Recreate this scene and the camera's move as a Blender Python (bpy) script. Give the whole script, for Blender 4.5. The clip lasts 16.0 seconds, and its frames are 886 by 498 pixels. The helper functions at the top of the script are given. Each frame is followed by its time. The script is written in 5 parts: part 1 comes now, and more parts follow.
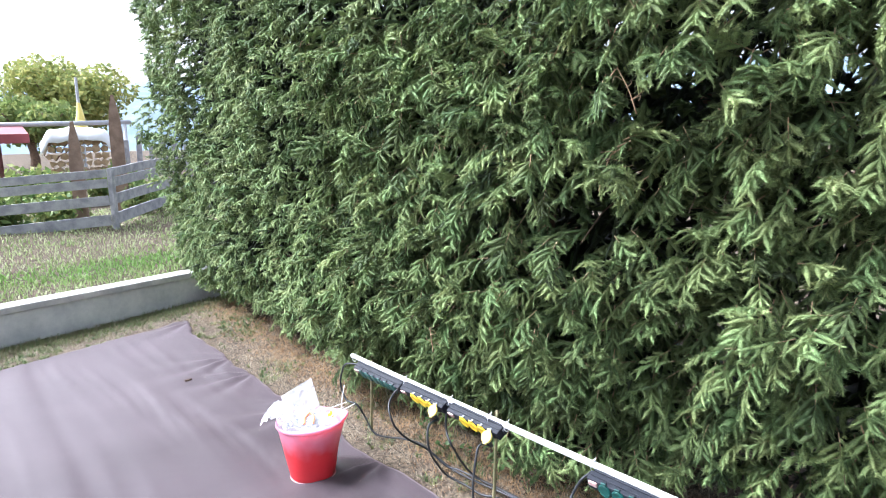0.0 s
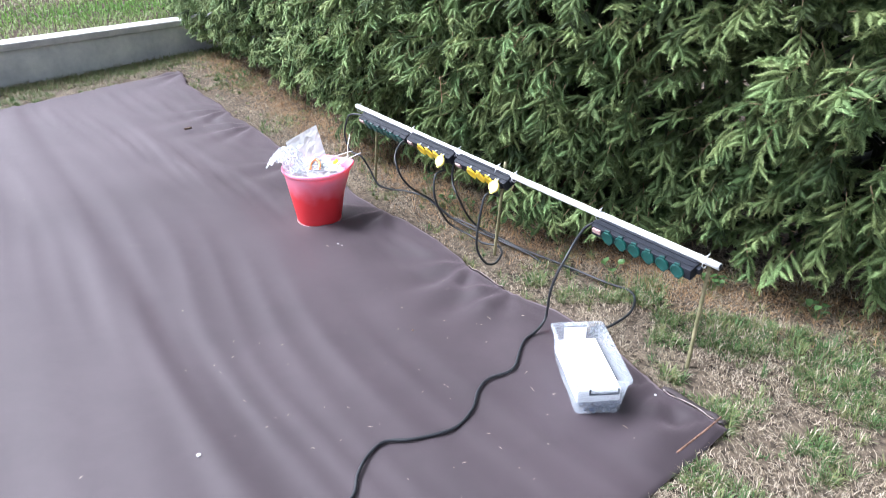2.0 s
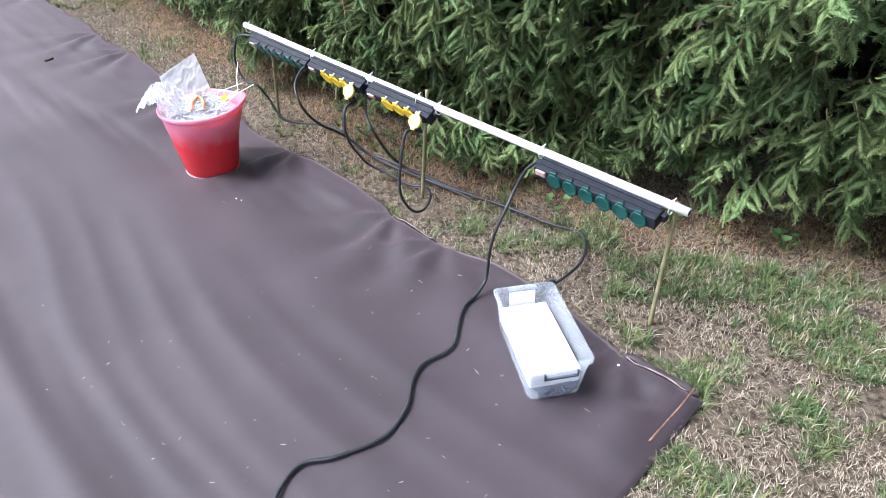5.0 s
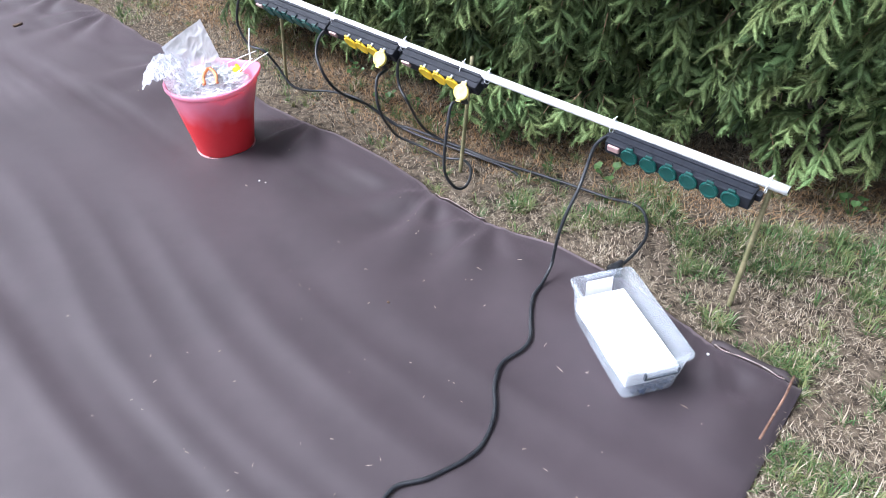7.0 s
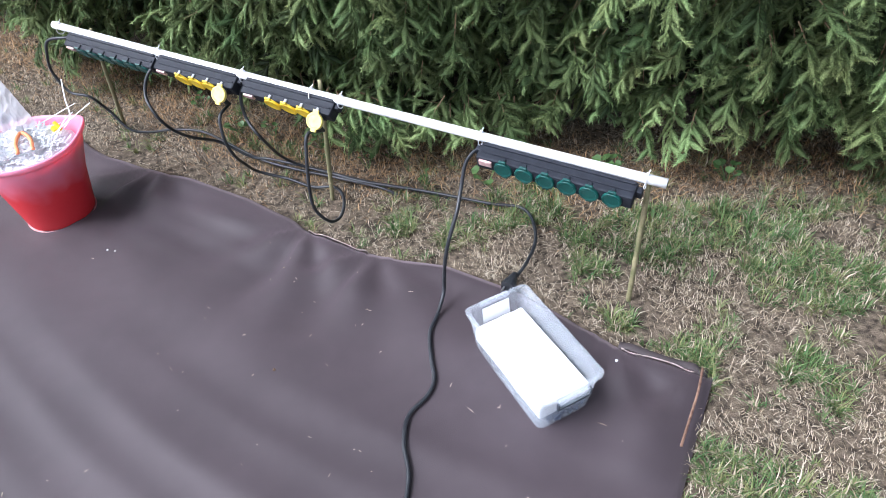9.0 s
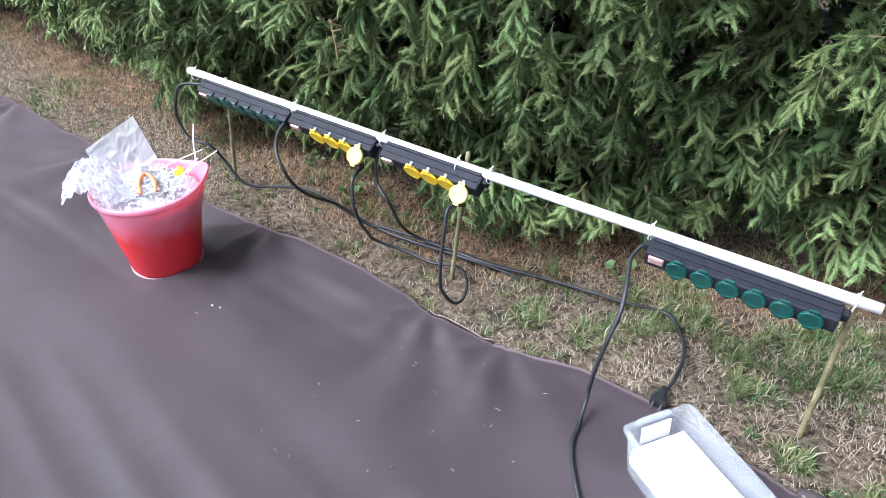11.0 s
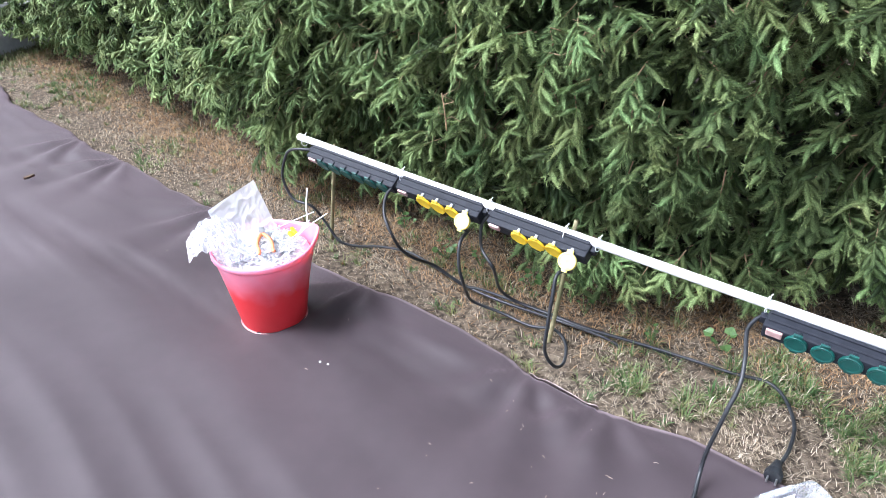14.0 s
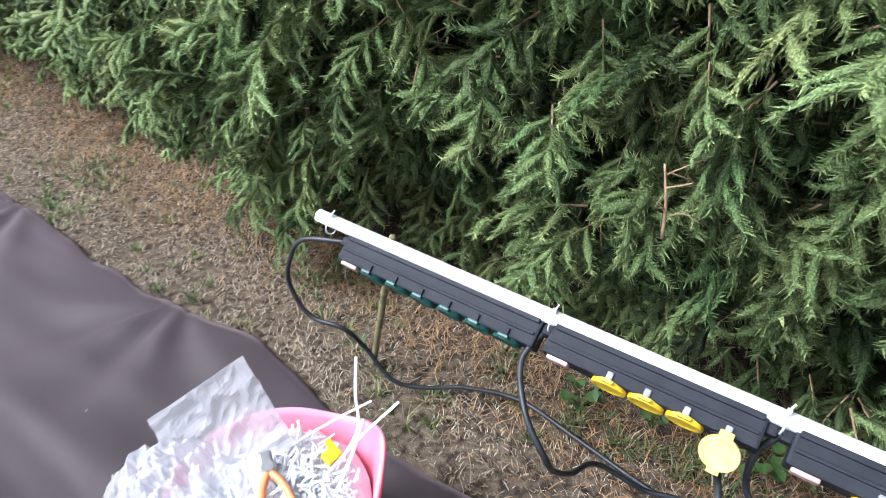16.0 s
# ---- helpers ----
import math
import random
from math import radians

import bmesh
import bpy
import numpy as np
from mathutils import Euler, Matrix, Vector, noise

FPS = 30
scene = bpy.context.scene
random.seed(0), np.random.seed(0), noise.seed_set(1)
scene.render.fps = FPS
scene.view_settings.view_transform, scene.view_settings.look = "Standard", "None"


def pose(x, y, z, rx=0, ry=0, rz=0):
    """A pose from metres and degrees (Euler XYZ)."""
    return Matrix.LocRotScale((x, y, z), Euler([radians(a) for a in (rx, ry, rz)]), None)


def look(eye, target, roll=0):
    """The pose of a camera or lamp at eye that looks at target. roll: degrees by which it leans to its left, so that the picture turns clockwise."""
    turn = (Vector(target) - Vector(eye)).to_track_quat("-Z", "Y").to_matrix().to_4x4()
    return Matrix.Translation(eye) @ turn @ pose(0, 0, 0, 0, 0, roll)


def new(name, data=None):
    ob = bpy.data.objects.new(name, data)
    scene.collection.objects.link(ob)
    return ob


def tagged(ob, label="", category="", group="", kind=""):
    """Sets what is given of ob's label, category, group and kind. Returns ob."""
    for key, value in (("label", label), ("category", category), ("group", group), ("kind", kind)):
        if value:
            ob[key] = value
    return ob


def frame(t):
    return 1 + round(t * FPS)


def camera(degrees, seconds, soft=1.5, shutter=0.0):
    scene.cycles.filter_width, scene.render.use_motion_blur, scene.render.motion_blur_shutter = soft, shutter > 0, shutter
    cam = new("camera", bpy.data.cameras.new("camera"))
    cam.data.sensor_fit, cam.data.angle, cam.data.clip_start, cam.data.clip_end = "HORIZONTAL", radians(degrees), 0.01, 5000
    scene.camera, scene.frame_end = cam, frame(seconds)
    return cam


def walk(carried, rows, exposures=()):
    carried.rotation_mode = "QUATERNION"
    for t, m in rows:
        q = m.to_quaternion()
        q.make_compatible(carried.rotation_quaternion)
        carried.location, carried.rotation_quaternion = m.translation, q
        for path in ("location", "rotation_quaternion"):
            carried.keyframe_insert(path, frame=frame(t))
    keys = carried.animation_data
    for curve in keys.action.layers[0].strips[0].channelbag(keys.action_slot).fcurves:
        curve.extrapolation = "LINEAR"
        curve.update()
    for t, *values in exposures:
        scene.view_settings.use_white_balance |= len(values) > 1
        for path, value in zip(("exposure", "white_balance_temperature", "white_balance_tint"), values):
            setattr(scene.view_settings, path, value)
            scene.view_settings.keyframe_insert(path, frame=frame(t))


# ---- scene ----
cam = camera(67.3, 16.0, soft=0.6, shutter=0.15)
PATH = [
    (0, (0.553, 0.102, 1.467), (0.297, 2.062, 1.167), -2.2),
    (0.5, (0.537, 0.047, 1.444), (0.166, 2.003, 1.254), -1.2),
    (1, (0.512, 0.058, 1.393), (0.12, 1.957, 0.902), -0.3),
    (1.5, (0.491, 0.082, 1.375), (0.137, 1.892, 0.6), -0.5),
    (2, (0.487, 0.119, 1.342), (0.264, 1.877, 0.415), 0.5),
    (2.5, (0.493, 0.116, 1.309), (0.319, 1.805, 0.251), -0.1),
    (3, (0.502, 0.158, 1.29), (0.338, 1.802, 0.162), -0.6),
    (3.5, (0.509, 0.359, 1.27), (0.355, 1.998, 0.134), -4.1),
    (4, (0.517, 0.54, 1.29), (0.482, 2.171, 0.133), -1.6),
    (6.3, (0.317, 0.538, 1.272), (0.301, 2.152, 0.092), 0.7),
    (6.5, (0.272, 0.555, 1.282), (0.275, 2.119, 0.035), 1.2),
    (7, (0.232, 0.736, 1.285), (0.305, 2.256, -0.014), -0.8),
    (7.5, (0.237, 0.921, 1.297), (0.407, 2.417, -0.019), -2.4),
    (8, (0.238, 0.972, 1.327), (0.558, 2.395, -0.041), -2.0),
    (8.5, (0.312, 0.934, 1.303), (0.662, 2.367, -0.047), -5.4),
    (9, (0.325, 0.93, 1.303), (0.668, 2.361, -0.052), -4.0),
    (9.5, (0.269, 0.931, 1.282), (0.538, 2.415, -0.033), 1.9),
    (9.7, (0.244, 0.939, 1.261), (0.497, 2.467, -0.003), 3.2),
    (11.8, (0.058, 1.2, 1.21), (0.258, 2.815, 0.047), -3.9),
    (12, (0.054, 1.182, 1.224), (0.185, 2.804, 0.061), -4.4),
    (12.5, (0.022, 1.126, 1.257), (0.141, 2.756, 0.105), -2.2),
    (13, (-0.009, 1.113, 1.273), (0.156, 2.772, 0.168), -1.5),
    (13.5, (-0.017, 1.12, 1.273), (0.101, 2.824, 0.233), -1.8),
    (14, (-0.071, 1.119, 1.272), (0.086, 2.825, 0.241), -0.9),
    (14.5, (-0.037, 1.262, 1.234), (0.038, 3.029, 0.3), -3.6),
    (15, (-0.017, 1.699, 1.19), (0.034, 3.392, 0.125), -4.4),
    (15.5, (-0.145, 1.96, 1.204), (-0.233, 3.554, 0.0), -2.3),
    (16, (-0.281, 2.286, 1.084), (-0.054, 3.887, -0.093), -1.4),
]
walk(cam, [(t, look(eye, target, roll)) for t, eye, target, roll in PATH], [(0.0, 1.95, 5800, 12), (0.6, 2.0, 5800, 12), (1.6, 1.65, 5750, 12), (3.0, 1.45, 5750, 12), (6.5, 1.30, 5750, 12), (9.7, 1.15, 5750, 12), (12.3, 1.5, 5750, 12), (14.4, 1.55, 5800, 12), (15.4, 1.3, 5850, 11), (16.0, 1.15, 5850, 11)])

# ---- world, sun, exposure ----
world = bpy.data.worlds.new("sky")
scene.world = world
world.use_nodes = True
wn = world.node_tree.nodes
sky = wn.new("ShaderNodeTexSky")
sky.sky_type = "NISHITA"
sky.sun_disc = False
sky.sun_elevation, sky.sun_rotation = radians(50), radians(275)
sky.air_density, sky.dust_density, sky.ozone_density = 1.0, 6.0, 1.0
wn["Background"].inputs["Strength"].default_value = 0.15
# a thin veil of cloud takes most of the blue out of the sky
grey, veil = wn.new("ShaderNodeRGBToBW"), wn.new("ShaderNodeMix")
veil.data_type = "RGBA"
veil.inputs["Factor"].default_value = 0.75
world.node_tree.links.new(sky.outputs["Color"], grey.inputs["Color"])
world.node_tree.links.new(sky.outputs["Color"], veil.inputs["A"])
world.node_tree.links.new(grey.outputs["Val"], veil.inputs["B"])
world.node_tree.links.new(veil.outputs["Result"], wn["Background"].inputs["Color"])
sun_data = bpy.data.lights.new("sun", "SUN")
sun_data.energy, sun_data.angle, sun_data.color = 1.7, radians(20), (0.97, 0.98, 1.0)
sun = new("sun", sun_data)
sun.matrix_world = look((-8.5, 0.8, 11.0), (0, 2.5, 0))

# ---- plan: s runs along the pipe from its far end, d towards the open side ----
OX, OY = -0.359, 3.32
UX, UY = 0.7225, -0.6915
NX, NY = -0.6915, -0.7225
rng = np.random.default_rng(7)


def at(s, d, z=0.0):
    return Vector((OX + s * UX + d * NX, OY + s * UY + d * NY, z))


def pipe_z(s):
    return 0.429 - 0.0215 * s


def value_noise(x, y, k, seed):
    g = np.random.default_rng(seed)
    tab = g.random((64, 64))
    u, v = x * k + 31, y * k + 17
    i, j = np.floor(u).astype(int), np.floor(v).astype(int)
    f, h = u - i, v - j
    f, h = f * f * (3 - 2 * f), h * h * (3 - 2 * h)
    t = lambda a, b: tab[a % 64, b % 64]
    return (t(i, j) * (1 - f) + t(i + 1, j) * f) * (1 - h) + (t(i, j + 1) * (1 - f) + t(i + 1, j + 1) * f) * h


# edge of the cloth and front foot of the hedge, as distances from the pipe
EDGE_S = [-3.4, -2.87, -2.66, -2.05, -1.565, -1.115, -0.85, -0.6, -0.237, 0.14, 0.36, 0.51, 0.76, 0.935, 1.034, 1.28, 1.478, 1.7, 1.817, 1.98, 2.185, 2.23]
EDGE_D = [-0.20, -0.11, -0.045, -0.03, 0.02, 0.02, 0.063, 0.055, 0.025, 0.103, 0.095, 0.078, 0.083, 0.108, 0.136, 0.14, 0.096, 0.106, 0.129, 0.172, 0.167, 0.16]
FOOT_S = [-5.5, -4.1, -1.4, -0.6, 0.7, 1.2, 1.6, 2.0, 2.6, 4.5]
FOOT_D = [0.76, 0.72, 0.44, 0.4, 0.26, 0.34, 0.52, 0.66, 0.95, 1.2]


def edge_d(s):
    s = np.asarray(s, float)
    return np.interp(s, EDGE_S, EDGE_D) + (0.006 * np.sin(s * 11.0 + 1.0) + 0.004 * np.sin(s * 27.0)) * np.clip((0.4 - s) / 0.6, 0, 1)


def foot_d(s):
    return np.interp(s, FOOT_S, FOOT_D)


# ---- materials ----
def material(name, colour, rough=0.6, other=None, scale=20.0, bump=0.0, bump_scale=200.0, metal=0.0, spec=0.5, detail=6.0, spread=(0.35, 0.65), translucent=0.0, clear=0.0):
    m = bpy.data.materials.new(name)
    m.use_nodes = True
    n, l = m.node_tree.nodes, m.node_tree.links
    b = n["Principled BSDF"]
    b.inputs["Roughness"].default_value, b.inputs["Metallic"].default_value = rough, metal
    b.inputs["Specular IOR Level"].default_value = spec
    b.inputs["Base Color"].default_value = (*colour, 1)
    pos = n.new("ShaderNodeNewGeometry").outputs["Position"]
    if other:
        big, fine = n.new("ShaderNodeTexNoise"), n.new("ShaderNodeTexNoise")
        for t, k in ((big, scale), (fine, scale * 9)):
            t.inputs["Scale"].default_value, t.inputs["Detail"].default_value = k, detail
            l.new(pos, t.inputs["Vector"])
        add = n.new("ShaderNodeMath")
        add.operation = "MULTIPLY_ADD"
        add.inputs[1].default_value = 0.35
        l.new(fine.outputs["Fac"], add.inputs[0])
        l.new(big.outputs["Fac"], add.inputs[2])
        ramp = n.new("ShaderNodeValToRGB")
        ramp.color_ramp.elements[0].position, ramp.color_ramp.elements[1].position = spread[0] + 0.17, spread[1] + 0.17
        ramp.color_ramp.elements[0].color, ramp.color_ramp.elements[1].color = (*colour, 1), (*other, 1)
        l.new(add.outputs[0], ramp.inputs["Fac"])
        l.new(ramp.outputs["Color"], b.inputs["Base Color"])
    if bump:
        t, bp = n.new("ShaderNodeTexNoise"), n.new("ShaderNodeBump")
        t.inputs["Scale"].default_value, t.inputs["Detail"].default_value = bump_scale, 4
        bp.inputs["Strength"].default_value, bp.inputs["Distance"].default_value = bump, 0.004
        l.new(pos, t.inputs["Vector"])
        l.new(t.outputs["Fac"], bp.inputs["Height"])
        l.new(bp.outputs["Normal"], b.inputs["Normal"])
    if translucent:
        tr, mix = n.new("ShaderNodeBsdfTranslucent"), n.new("ShaderNodeMixShader")
        tr.inputs["Color"].default_value = (*(other or colour), 1)
        mix.inputs["Fac"].default_value = translucent
        out = n["Material Output"]
        l.new(b.outputs["BSDF"], mix.inputs[1])
        l.new(tr.outputs["BSDF"], mix.inputs[2])
        l.new(mix.outputs["Shader"], out.inputs["Surface"])
        if clear:
            tp, mix2 = n.new("ShaderNodeBsdfTransparent"), n.new("ShaderNodeMixShader")
            mix2.inputs["Fac"].default_value = clear
            l.new(mix.outputs["Shader"], mix2.inputs[1])
            l.new(tp.outputs["BSDF"], mix2.inputs[2])
            l.new(mix2.outputs["Shader"], out.inputs["Surface"])
    return m


def toned(name, stops, rough=0.55, spec=0.4, translucent=0.0, relief=0.0):
    """A plant material coloured by the stored tone: natural variation and painted hedge shade."""
    m = bpy.data.materials.new(name)
    m.use_nodes = True
    n, l = m.node_tree.nodes, m.node_tree.links
    b = n["Principled BSDF"]
    b.inputs["Roughness"].default_value = rough
    b.inputs["Specular IOR Level"].default_value = spec
    a = n.new("ShaderNodeAttribute")
    a.attribute_name = "tone"
    ramp = n.new("ShaderNodeValToRGB")
    els = ramp.color_ramp.elements
    while len(els) < len(stops):
        els.new(0.5)
    for e, (p, c) in zip(els, stops):
        e.position, e.color = p, (*c, 1)
    l.new(a.outputs["Fac"], ramp.inputs["Fac"])
    l.new(ramp.outputs["Color"], b.inputs["Base Color"])
    if relief:
        pos = n.new("ShaderNodeNewGeometry").outputs["Position"]
        t, bp, hs, mr = n.new("ShaderNodeTexNoise"), n.new("ShaderNodeBump"), n.new("ShaderNodeHueSaturation"), n.new("ShaderNodeMapRange")
        t.inputs["Scale"].default_value, t.inputs["Detail"].default_value = relief, 3
        bp.inputs["Strength"].default_value, bp.inputs["Distance"].default_value = 0.9, 0.006
        mr.inputs["From Min"].default_value, mr.inputs["From Max"].default_value = 0.35, 0.65
        mr.inputs["To Min"].default_value, mr.inputs["To Max"].default_value = 0.5, 1.35
        l.new(pos, t.inputs["Vector"])
        l.new(t.outputs["Fac"], bp.inputs["Height"])
        l.new(t.outputs["Fac"], mr.inputs["Value"])
        l.new(mr.outputs["Result"], hs.inputs["Value"])
        drift, turn = n.new("ShaderNodeTexNoise"), n.new("ShaderNodeMapRange")
        drift.inputs["Scale"].default_value, drift.inputs["Detail"].default_value = 7.0, 2
        turn.inputs["From Min"].default_value, turn.inputs["From Max"].default_value = 0.3, 0.7
        turn.inputs["To Min"].default_value, turn.inputs["To Max"].default_value = 0.472, 0.526
        l.new(pos, drift.inputs["Vector"])
        l.new(drift.outputs["Fac"], turn.inputs["Value"])
        l.new(turn.outputs["Result"], hs.inputs["Hue"])
        l.new(ramp.outputs["Color"], hs.inputs["Color"])
        l.new(hs.outputs["Color"], b.inputs["Base Color"])
        l.new(bp.outputs["Normal"], b.inputs["Normal"])
    if translucent:
        tr, mix = n.new("ShaderNodeBsdfTranslucent"), n.new("ShaderNodeMixShader")
        l.new(ramp.outputs["Color"], tr.inputs["Color"])
        mix.inputs["Fac"].default_value = translucent
        l.new(b.outputs["BSDF"], mix.inputs[1])
        l.new(tr.outputs["BSDF"], mix.inputs[2])
        l.new(mix.outputs["Shader"], n["Material Output"].inputs["Surface"])
    return m


M_SOIL = material("dry lawn soil", (0.034, 0.027, 0.021), 0.95, (0.17, 0.135, 0.100), 55.0, 0.9, 260, spec=0.1)
M_CLOTH = material("brown woven ground cloth", (0.0405, 0.0312, 0.0360), 0.55, (0.054, 0.0415, 0.0475), 2.2, 0.12, 600, spec=0.38)
M_CLOTH.node_tree.nodes["Principled BSDF"].inputs["Sheen Weight"].default_value = 0.20
M_CLOTH.node_tree.nodes["Principled BSDF"].inputs["Sheen Tint"].default_value = (1.0, 0.80, 0.88, 1)
M_HEM = material("folded hem", (0.045, 0.036, 0.038), 0.75, (0.062, 0.050, 0.052), 30, spec=0.3)
M_HEMLINE = material("pale webbing", (0.45, 0.38, 0.36), 0.8, (0.3, 0.24, 0.22), 60)
M_PIPE = material("white conduit", (0.80, 0.80, 0.80), 0.3, (0.74, 0.75, 0.77), 12)
M_BLACK = material("dark grey plastic", (0.014, 0.016, 0.023), 0.6, (0.020, 0.023, 0.032), 40, 0.15, 900, spec=0.25)
M_RUBBER = material("black rubber cable", (0.013, 0.015, 0.019), 0.45, (0.03, 0.033, 0.038), 25)
M_GREEN = material("green plastic flap", (0.004, 0.060, 0.052), 0.4, (0.007, 0.080, 0.068), 50)
M_YELLOW = material("yellow plastic flap", (0.80, 0.55, 0.02), 0.4, (0.86, 0.62, 0.04), 50)
# paler yellow paints light on the raised flaps; the parasol canopy shares it
M_PALEYELLOW = material("pale yellow of lit flap and parasol", (0.85, 0.70, 0.16), 0.4, (0.86, 0.74, 0.24), 60)
M_SWITCH = material("clear red switch cover", (0.42, 0.26, 0.25), 0.25, (0.5, 0.36, 0.34), 60)
M_GREY = material("light grey latch", (0.24, 0.25, 0.27), 0.5, (0.32, 0.33, 0.35), 60)
M_STAKE = material("weathered green stake", (0.14, 0.14, 0.065), 0.6, (0.30, 0.26, 0.15), 18, 0.3, 300)
M_TIE = material("white nylon", (0.84, 0.85, 0.87), 0.35, (0.74, 0.76, 0.80), 90)
M_RUST = material("rusty steel", (0.12, 0.062, 0.042), 0.85, (0.25, 0.145, 0.10), 70, 0.6, 500)
M_STEEL = material("bright steel", (0.6, 0.6, 0.62), 0.3, (0.45, 0.45, 0.47), 60, metal=0.9)
M_BIN = material("milky clear plastic", (0.76, 0.82, 0.90), 0.22, (0.82, 0.87, 0.94), 20, translucent=0.4, clear=0.74)
M_WHITE = material("white foam sheet", (0.90, 0.90, 0.90), 0.7, (0.86, 0.87, 0.89), 30, 0.2, 200)
M_LINER = material("white bag", (0.84, 0.85, 0.88), 0.5, (0.88, 0.89, 0.91), 40, 0.4, 90)
M_LABEL = material("white paper label", (0.84, 0.84, 0.86), 0.7, (0.8, 0.8, 0.82), 60)
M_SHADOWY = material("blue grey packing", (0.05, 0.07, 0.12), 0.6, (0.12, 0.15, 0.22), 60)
M_HANDLE_SHADE = material("painted handle shade", (0.04, 0.05, 0.065), 0.6, (0.06, 0.07, 0.085), 60)
M_FILM = material("crumpled clear film", (0.84, 0.87, 0.92), 0.2, (0.92, 0.93, 0.96), 30, 0.6, 90, translucent=0.5, clear=0.58)
M_PLIERS = material("orange handle grip", (0.76, 0.27, 0.11), 0.45, (0.80, 0.32, 0.15), 60)
M_BLUE = material("blue connector", (0.02, 0.06, 0.26), 0.4, (0.03, 0.08, 0.32), 60)
M_STONE = material("pale concrete", (0.45, 0.43, 0.41), 0.9, (0.72, 0.70, 0.67), 45, 0.9, 220)
M_WALL = material("stained rendered concrete", (0.50, 0.51, 0.53), 0.9, (0.70, 0.70, 0.70), 2.6, 0.5, 120)
M_CAP = material("concrete coping", (0.44, 0.44, 0.44), 0.9, (0.60, 0.59, 0.58), 6, 0.5, 160)
M_GREYWOOD = material("weathered grey board", (0.25, 0.255, 0.275), 0.85, (0.41, 0.41, 0.42), 9, 0.6, 120)
M_POST = material("brown post", (0.17, 0.115, 0.08), 0.85, (0.27, 0.19, 0.14), 9, 0.5, 120)
M_LOG = material("split firewood", (0.30, 0.19, 0.11), 0.85, (0.5, 0.36, 0.23), 14, 0.5, 120)
M_SHEET = material("white tarpaulin", (0.78, 0.79, 0.80), 0.5, (0.7, 0.71, 0.74), 3)
M_RED = material("red metal roof", (0.20, 0.035, 0.045), 0.5, (0.26, 0.05, 0.06), 3)
M_SHED = material("dark red boards", (0.12, 0.045, 0.04), 0.8, (0.17, 0.07, 0.06), 8)
M_BARK = material("spruce bark", (0.09, 0.06, 0.042), 0.9, (0.2, 0.13, 0.085), 30, 0.8, 200)
M_DEAD = material("dead twig", (0.26, 0.17, 0.10), 0.85, (0.42, 0.29, 0.18), 40)
M_TUBE = material("clear light tube", (0.86, 0.87, 0.89), 0.2, (0.92, 0.93, 0.94), 30, 0.8, 60, translucent=0.4, clear=0.3)
M_HILL = material("hazy wooded hill", (0.16, 0.21, 0.27), 1.0, (0.22, 0.28, 0.33), 0.02, spec=0.0)
M_POLE = material("grey painted metal", (0.42, 0.44, 0.47), 0.5, (0.5, 0.51, 0.53), 12)
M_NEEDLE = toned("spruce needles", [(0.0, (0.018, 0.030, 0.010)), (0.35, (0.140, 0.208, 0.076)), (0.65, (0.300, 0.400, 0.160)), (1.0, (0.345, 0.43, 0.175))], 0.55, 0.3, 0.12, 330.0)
M_GRASS = toned("grass blades", [(0.0, (0.56, 0.49, 0.39)), (0.25, (0.34, 0.275, 0.19)), (0.42, (0.12, 0.085, 0.055)), (0.55, (0.22, 0.24, 0.095)), (0.78, (0.115, 0.180, 0.065)), (1.0, (0.055, 0.125, 0.040))], 0.6, 0.3, 0.2)
M_UPPER = toned("raised lawn grass", [(0.0, (0.48, 0.47, 0.34)), (0.4, (0.36, 0.40, 0.21)), (0.7, (0.22, 0.32, 0.10)), (1.0, (0.15, 0.29, 0.065))], 0.6, 0.3, 0.3)
M_LEAF = toned("broad leaves", [(0.0, (0.10, 0.18, 0.06)), (0.6, (0.24, 0.30, 0.10)), (1.0, (0.44, 0.43, 0.15))], 0.6, 0.3, 0.35)
M_COPPER = toned("fallen dry leaves", [(0.0, (0.18, 0.095, 0.045)), (1.0, (0.44, 0.29, 0.15))], 0.8, 0.2)

# red bucket: translucent red plastic, light shining through below the rim painted pale pink
M_RING = material("worn pale red plastic", (0.72, 0.30, 0.32), 0.6, (0.78, 0.42, 0.44), 40)
M_BUCKET = material("red bucket plastic", (0.88, 0.045, 0.062), 0.35, (0.90, 0.06, 0.075), 9, translucent=0.32)


def painted_glow(m, z0, z1, pale):
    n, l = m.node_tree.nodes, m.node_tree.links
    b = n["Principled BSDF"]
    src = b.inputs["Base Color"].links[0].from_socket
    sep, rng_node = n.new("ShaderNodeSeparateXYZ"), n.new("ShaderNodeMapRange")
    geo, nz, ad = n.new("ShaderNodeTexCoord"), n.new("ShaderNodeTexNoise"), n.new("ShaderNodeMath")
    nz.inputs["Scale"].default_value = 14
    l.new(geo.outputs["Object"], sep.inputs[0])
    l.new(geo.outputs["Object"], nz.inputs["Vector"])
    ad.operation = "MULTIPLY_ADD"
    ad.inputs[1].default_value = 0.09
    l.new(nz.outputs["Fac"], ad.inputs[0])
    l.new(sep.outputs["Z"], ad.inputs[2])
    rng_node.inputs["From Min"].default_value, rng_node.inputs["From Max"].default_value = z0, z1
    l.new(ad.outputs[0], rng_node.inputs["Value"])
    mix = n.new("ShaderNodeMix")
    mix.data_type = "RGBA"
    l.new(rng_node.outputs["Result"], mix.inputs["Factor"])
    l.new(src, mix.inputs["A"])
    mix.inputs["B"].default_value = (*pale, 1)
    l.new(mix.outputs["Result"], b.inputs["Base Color"])


